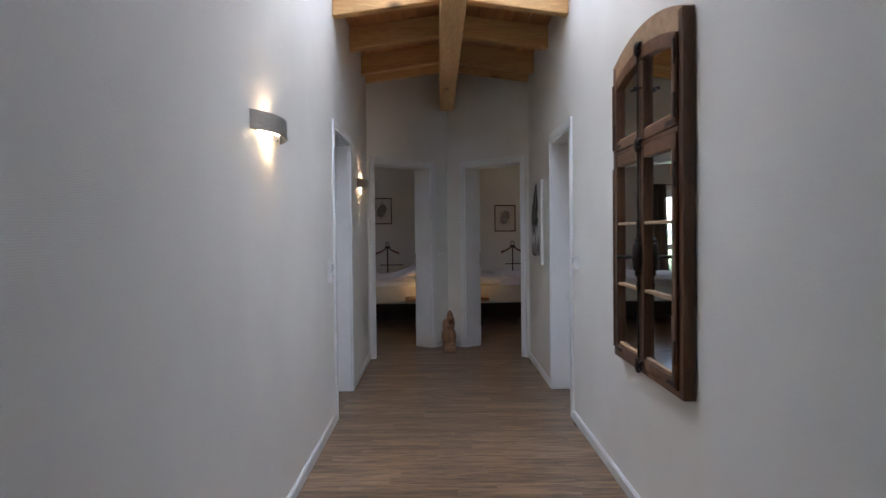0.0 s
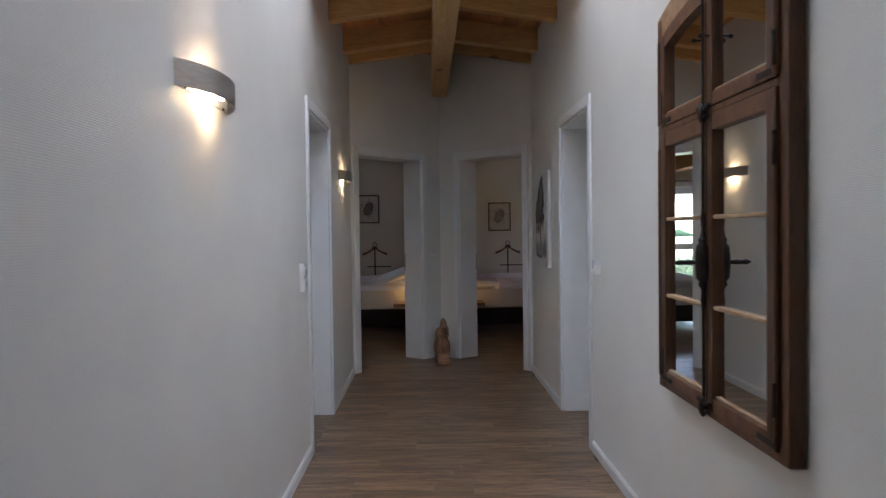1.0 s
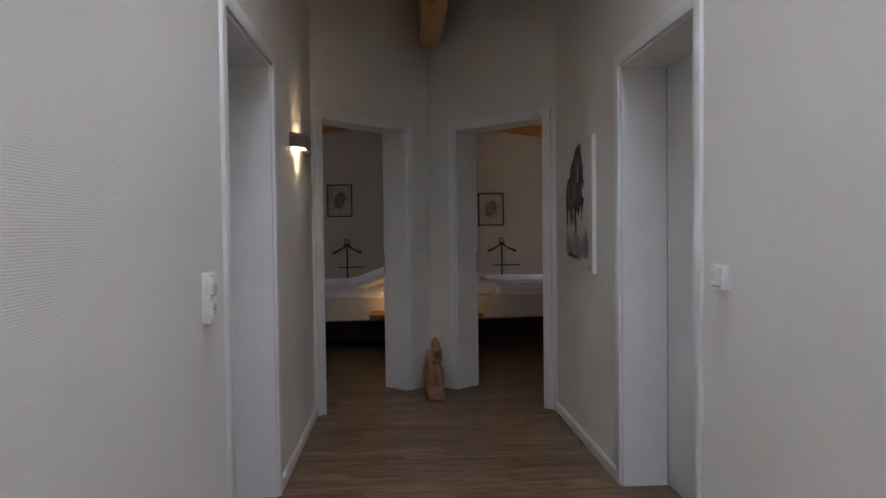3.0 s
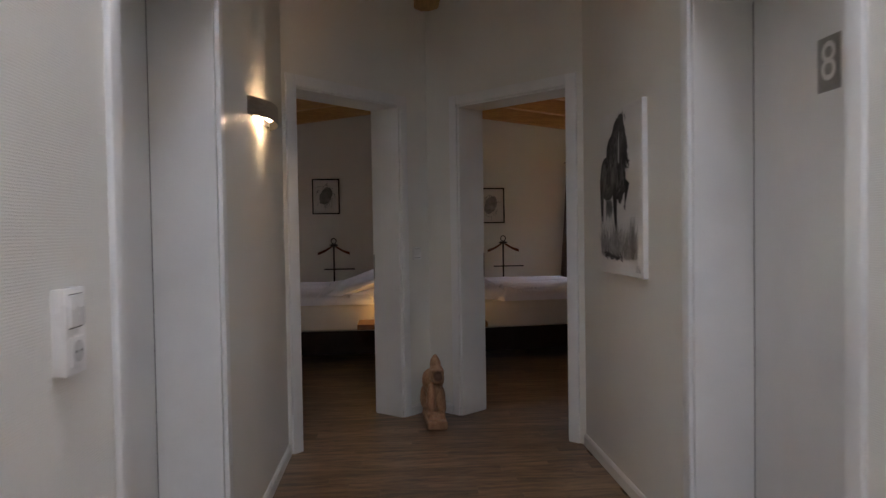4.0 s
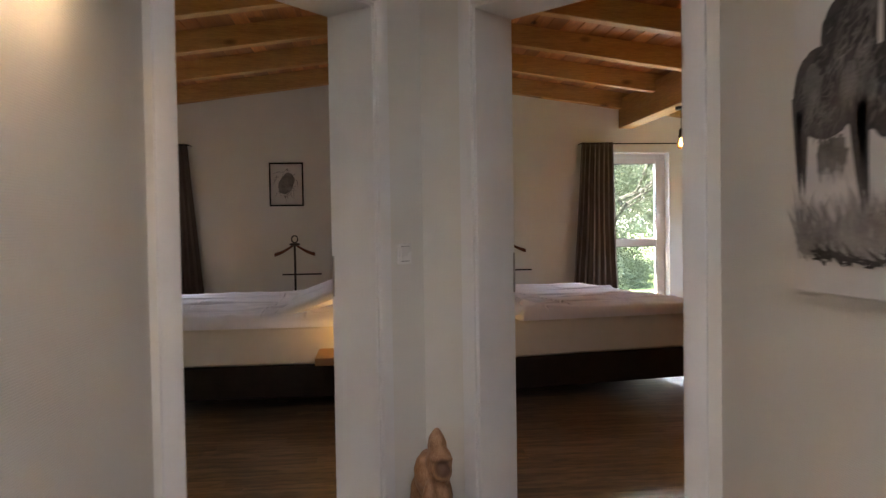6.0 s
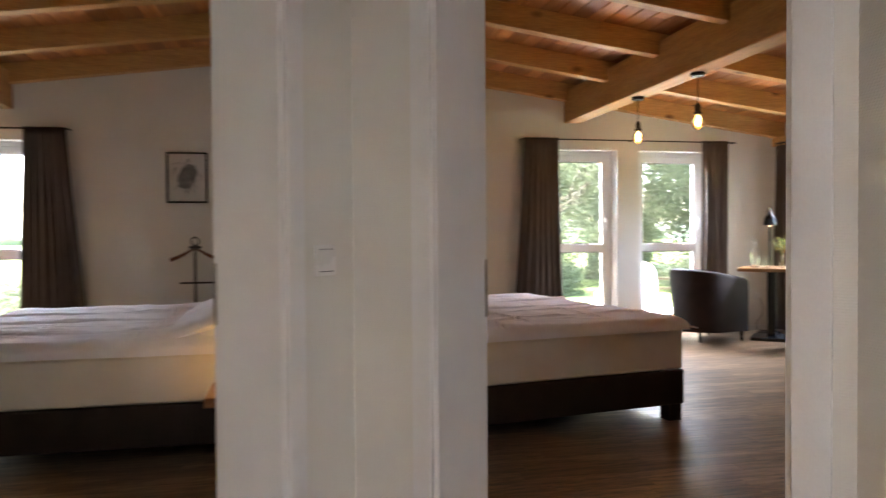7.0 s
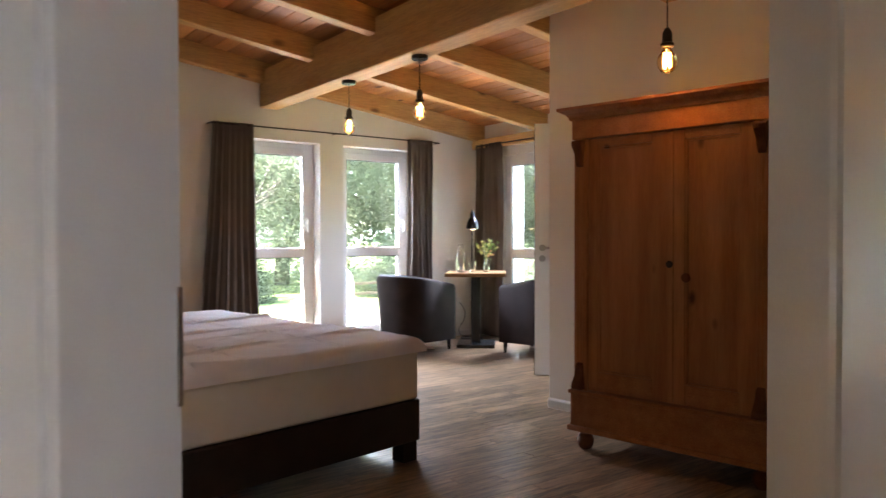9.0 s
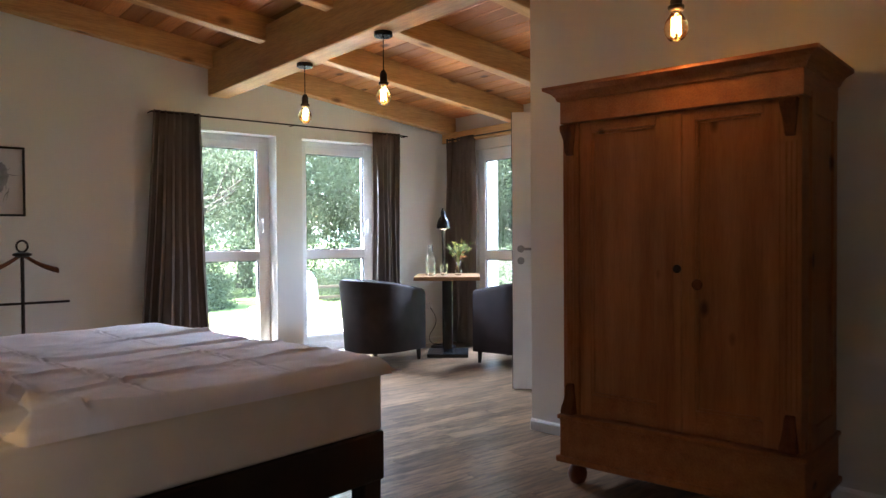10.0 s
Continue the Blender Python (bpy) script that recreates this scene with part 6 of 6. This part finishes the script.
first = tree(pose(5.0, 21.6, -0.14, 0, 0, 130), 7.0, 3.1, 3, 150000, (0.014, 0.034))
for x, y, turn, k in ((10.4, 20.6, 70, 1.05), (14.6, 18.5, 150, 1.0), (12.6, 21.2, 200, 1.0), (7.9, 25.0, 220, 1.25), (17.0, 14.0, 300, 1.0)):
    t = copy_thing(first, pose(x, y, -0.14, 0, 0, turn))
    t.scale = (k, k, k)
far = tree(pose(13.2, 24.0, -0.14, 0, 0, 20), 8.2, 3.7, 5, 50000)
for x, y, turn, k in ((18.0, 19.5, 110, 1.1), (2.0, 29.0, 170, 1.0), (6.0, 31.0, 40, 1.3), (12.0, 30.0, 130, 1.3), (18.0, 27.0, 260, 1.3), (23.0, 20.0, 10, 1.3), (23.0, 13.0, 90, 1.2)):
    t = copy_thing(far, pose(x, y, -0.14, 0, 0, turn))
    t.scale = (k, k, k)


def bush(place, size, seed, label, count=15000):
    rnd = random.Random(seed)
    verts, faces = [], []
    for i in range(count):
        d = Vector((rnd.gauss(0, 1), rnd.gauss(0, 1), abs(rnd.gauss(0, 1)))).normalized()
        k = rnd.uniform(0.72, 1.03) * (1 + 0.16 * noise.noise(d * 3 + Vector((seed, 0, 0))))
        p = Vector((d.x * size[0], d.y * size[1], d.z * size[2])) * k
        a = Vector((rnd.gauss(0, 1), rnd.gauss(0, 1), rnd.gauss(0, 0.8))).normalized() * rnd.uniform(0.014, 0.034)
        b = a.cross(d).normalized() * a.length * 0.55
        n = len(verts)
        verts += [tuple(p - a), tuple(p + b), tuple(p + a), tuple(p - b)]
        faces.append((n, n + 1, n + 2, n + 3))
    me = bpy.data.meshes.new("bush")
    me.from_pydata(verts, [], faces)
    me.materials.append(LEAVES)
    ob = new("bush", me)
    ob.matrix_world = place
    return tagged(ob, label, "bush", "garden bushes")


bush(pose(-5.2, 18.6, -0.15), (1.8, 0.7, 0.75), 2, "low clipped green hedge on the lawn")
bush(pose(-2.4, 19.2, -0.15), (1.8, 0.7, 0.68), 3, "low clipped green hedge on the lawn")
bush(pose(8.4, 15.5, -0.15), (0.9, 1.2, 0.95), 5, "rounded green garden bush beside the terrace")
bush(pose(6.9, 22.6, -0.15), (2.2, 0.9, 2.0), 6, "loose green garden bush under the trees")
bush(pose(4.6, 20.4, -0.15), (1.1, 0.8, 1.25), 8, "loose green garden bush under the trees")
bush(pose(9.3, 20.2, -0.15), (2.0, 0.8, 1.5), 9, "loose green garden bush under the trees", 26000)
bush(pose(11.5, 17.6, -0.15), (2.0, 0.9, 1.5), 7, "loose green garden bush under the trees")

# timber fence under the trees
root = thing("fence", pose(6.2, 18.6, -0.14), "low weathered timber post and rail fence", "fence")
GREYWOOD = wood("weathered fence wood", (0.06, 0.042, 0.028), (0.13, 0.095, 0.065), (1, 1, 1), 4.0, 0.8)
for i in range(4):
    part("post", bevelled(boxed((i * 1.1 - 0.03, i * 1.1 + 0.03, -0.03, 0.03, 0, 0.5)), 0.006, 1), GREYWOOD, root)
for z in (0.20, 0.38):
    part("rail", bevelled(boxed((-0.1, 3.4, -0.055, -0.031, z, z + 0.05)), 0.005, 1), GREYWOOD, root)

# things standing on the terrace
bm = bmesh.new()
turned(bm, ((0.34, 0.0), (0.36, 0.1), (0.36, 0.55), (0.33, 0.78), (0.24, 0.92), (0.10, 0.98), (0.01, 0.99)), Matrix.Diagonal((0.92, 0.7, 0.80, 1)), 28)
for v in bm.verts:
    v.co += v.normal * 0 + Vector((1, 1, 0)) * 0.012 * noise.noise(v.co * 5)
solid("garden_cover", bm, plain("white weatherproof cover", (0.70, 0.70, 0.69), (0.80, 0.80, 0.79), 0.7, scale=5, relief=0.3), "white rounded weather cover standing on the paving", "cover", smooth=True, place=pose(5.46, 17.4, -0.14))
root = thing("garden_speaker", pose(4.22, 15.95, -0.07, 0, 0, 20), "small pale garden speaker box on the paving", "speaker")
part("case", bevelled(boxed((-0.11, 0.11, -0.09, 0.09, 0.0, 0.34)), 0.012, 2), PVC, root, smooth=True)
for z, r in ((0.12, 0.07), (0.26, 0.035)):
    bm = bmesh.new()
    turned(bm, ((r, 0.0), (r, 0.006), (r * 0.8, 0.008)), pose(0, -0.09, z, 90))
    part("cone", bm, DARK, root, "dark round speaker cone", True)

# far woods and village roofs beyond the meadow
bm = bmesh.new()
rnd = random.Random(31)
for i in range(220):
    a = rnd.uniform(0.15, 3.0)
    d = rnd.uniform(150, 240)
    blob(bm, (d * math.cos(a), 8 + d * math.sin(a), rnd.uniform(0, 1)), (rnd.uniform(6, 14), rnd.uniform(6, 14), rnd.uniform(1.5, 4.0)), detail=1)
# haze of the distance is mixed into this pale foliage colour
woods = solid("far_woods", bm, plain("hazy far foliage", (0.20, 0.25, 0.20), (0.28, 0.33, 0.28), 0.95, scale=0.2), "distant dark green woods at the horizon", "woods")
tagged(woods, kind="stuff")


# ---------------------------------------------------------------- floor of single planks
bm = boxed((-SIDE, SIDE, 7.3, BACK + 0.05, -0.1, -0.012), (-HALF - WALL, HALF + WALL, START_Y - 0.1, 7.2999, -0.1, -0.0121))
floor = structure("floor", bm, plain("dark underlay", (0.05, 0.045, 0.04), (0.07, 0.06, 0.05), 0.9), "brown oak laminate floor laid across the corridor", "floor")
PW, PL = 0.095, 0.95
planks = {}


def plank_mesh(length, width):
    key = (round(length, 3), round(width, 3))
    if key not in planks:
        bm = boxed((0.0002, length - 0.0002, 0.0002, width - 0.0002, -0.011, 0.0))
        top = [e for e in bm.edges if all(v.co.z > -0.001 for v in e.verts)]
        bmesh.ops.bevel(bm, geom=top, offset=0.0006, segments=1, affect="EDGES")
        planks[key] = mesh_of("plank", bm, OAK)
    return planks[key]


def lay(x0, x1, y0, y1, seed):
    rnd = random.Random(seed)
    spots = []
    y = y0
    while y < y1 - 0.01:
        w = min(PW, y1 - y)
        x = x0 - round(rnd.uniform(0, 1) * PL, 1)
        while x < x1 - 0.02:
            e = x + rnd.choice((0.45, 0.6, 0.8, PL, 1.2))
            a, b = max(x, x0), min(e, x1)
            if b - a > 0.03:
                spots.append((a, y, b - a, w))
            x = e
        y += w
    return spots


spots = lay(-HALF, HALF, 2.2, 7.36, 1)
room = lay(-3.4, 5.29, 7.36, BACK, 2)
room.sort(key=lambda s: (s[1] - 8.2) ** 2 + (s[0] - 1.0) ** 2 * 0.8)
near = spots + room[:max(0, 296 - len(spots))]
for x, y, l, w in near:
    p = new("plank", plank_mesh(l, w))
    p.parent = floor
    p.location = (x, y, 0.0)
rest = bmesh.new()
for x, y, l, w in room[max(0, 296 - len(spots)):] + lay(-SIDE + 0.01, -3.4, 7.36, BACK, 4) + lay(-HALF, HALF, START_Y, 2.2, 6):
    box(rest, x + 0.0004, x + l - 0.0004, y + 0.0004, y + w - 0.0004, -0.011, 0.0)
OAK_REST = wood("oak laminate plank far", island=True, **FLOOR_LOOK)
ob = part("planks", rest, OAK_REST, floor)
tagged(ob, kind="stuff")
for s in (-1, 1):
    for x0, x1, y0, y1 in ((HALF, HALF + WALL, 5.01, 5.89),):
        a, b = sorted((s * x0, s * x1))
        structure("threshold", boxed((a, b, y0, y1, -0.011, -0.0002)), OAK_REST, "oak laminate in the door recess", "floor")
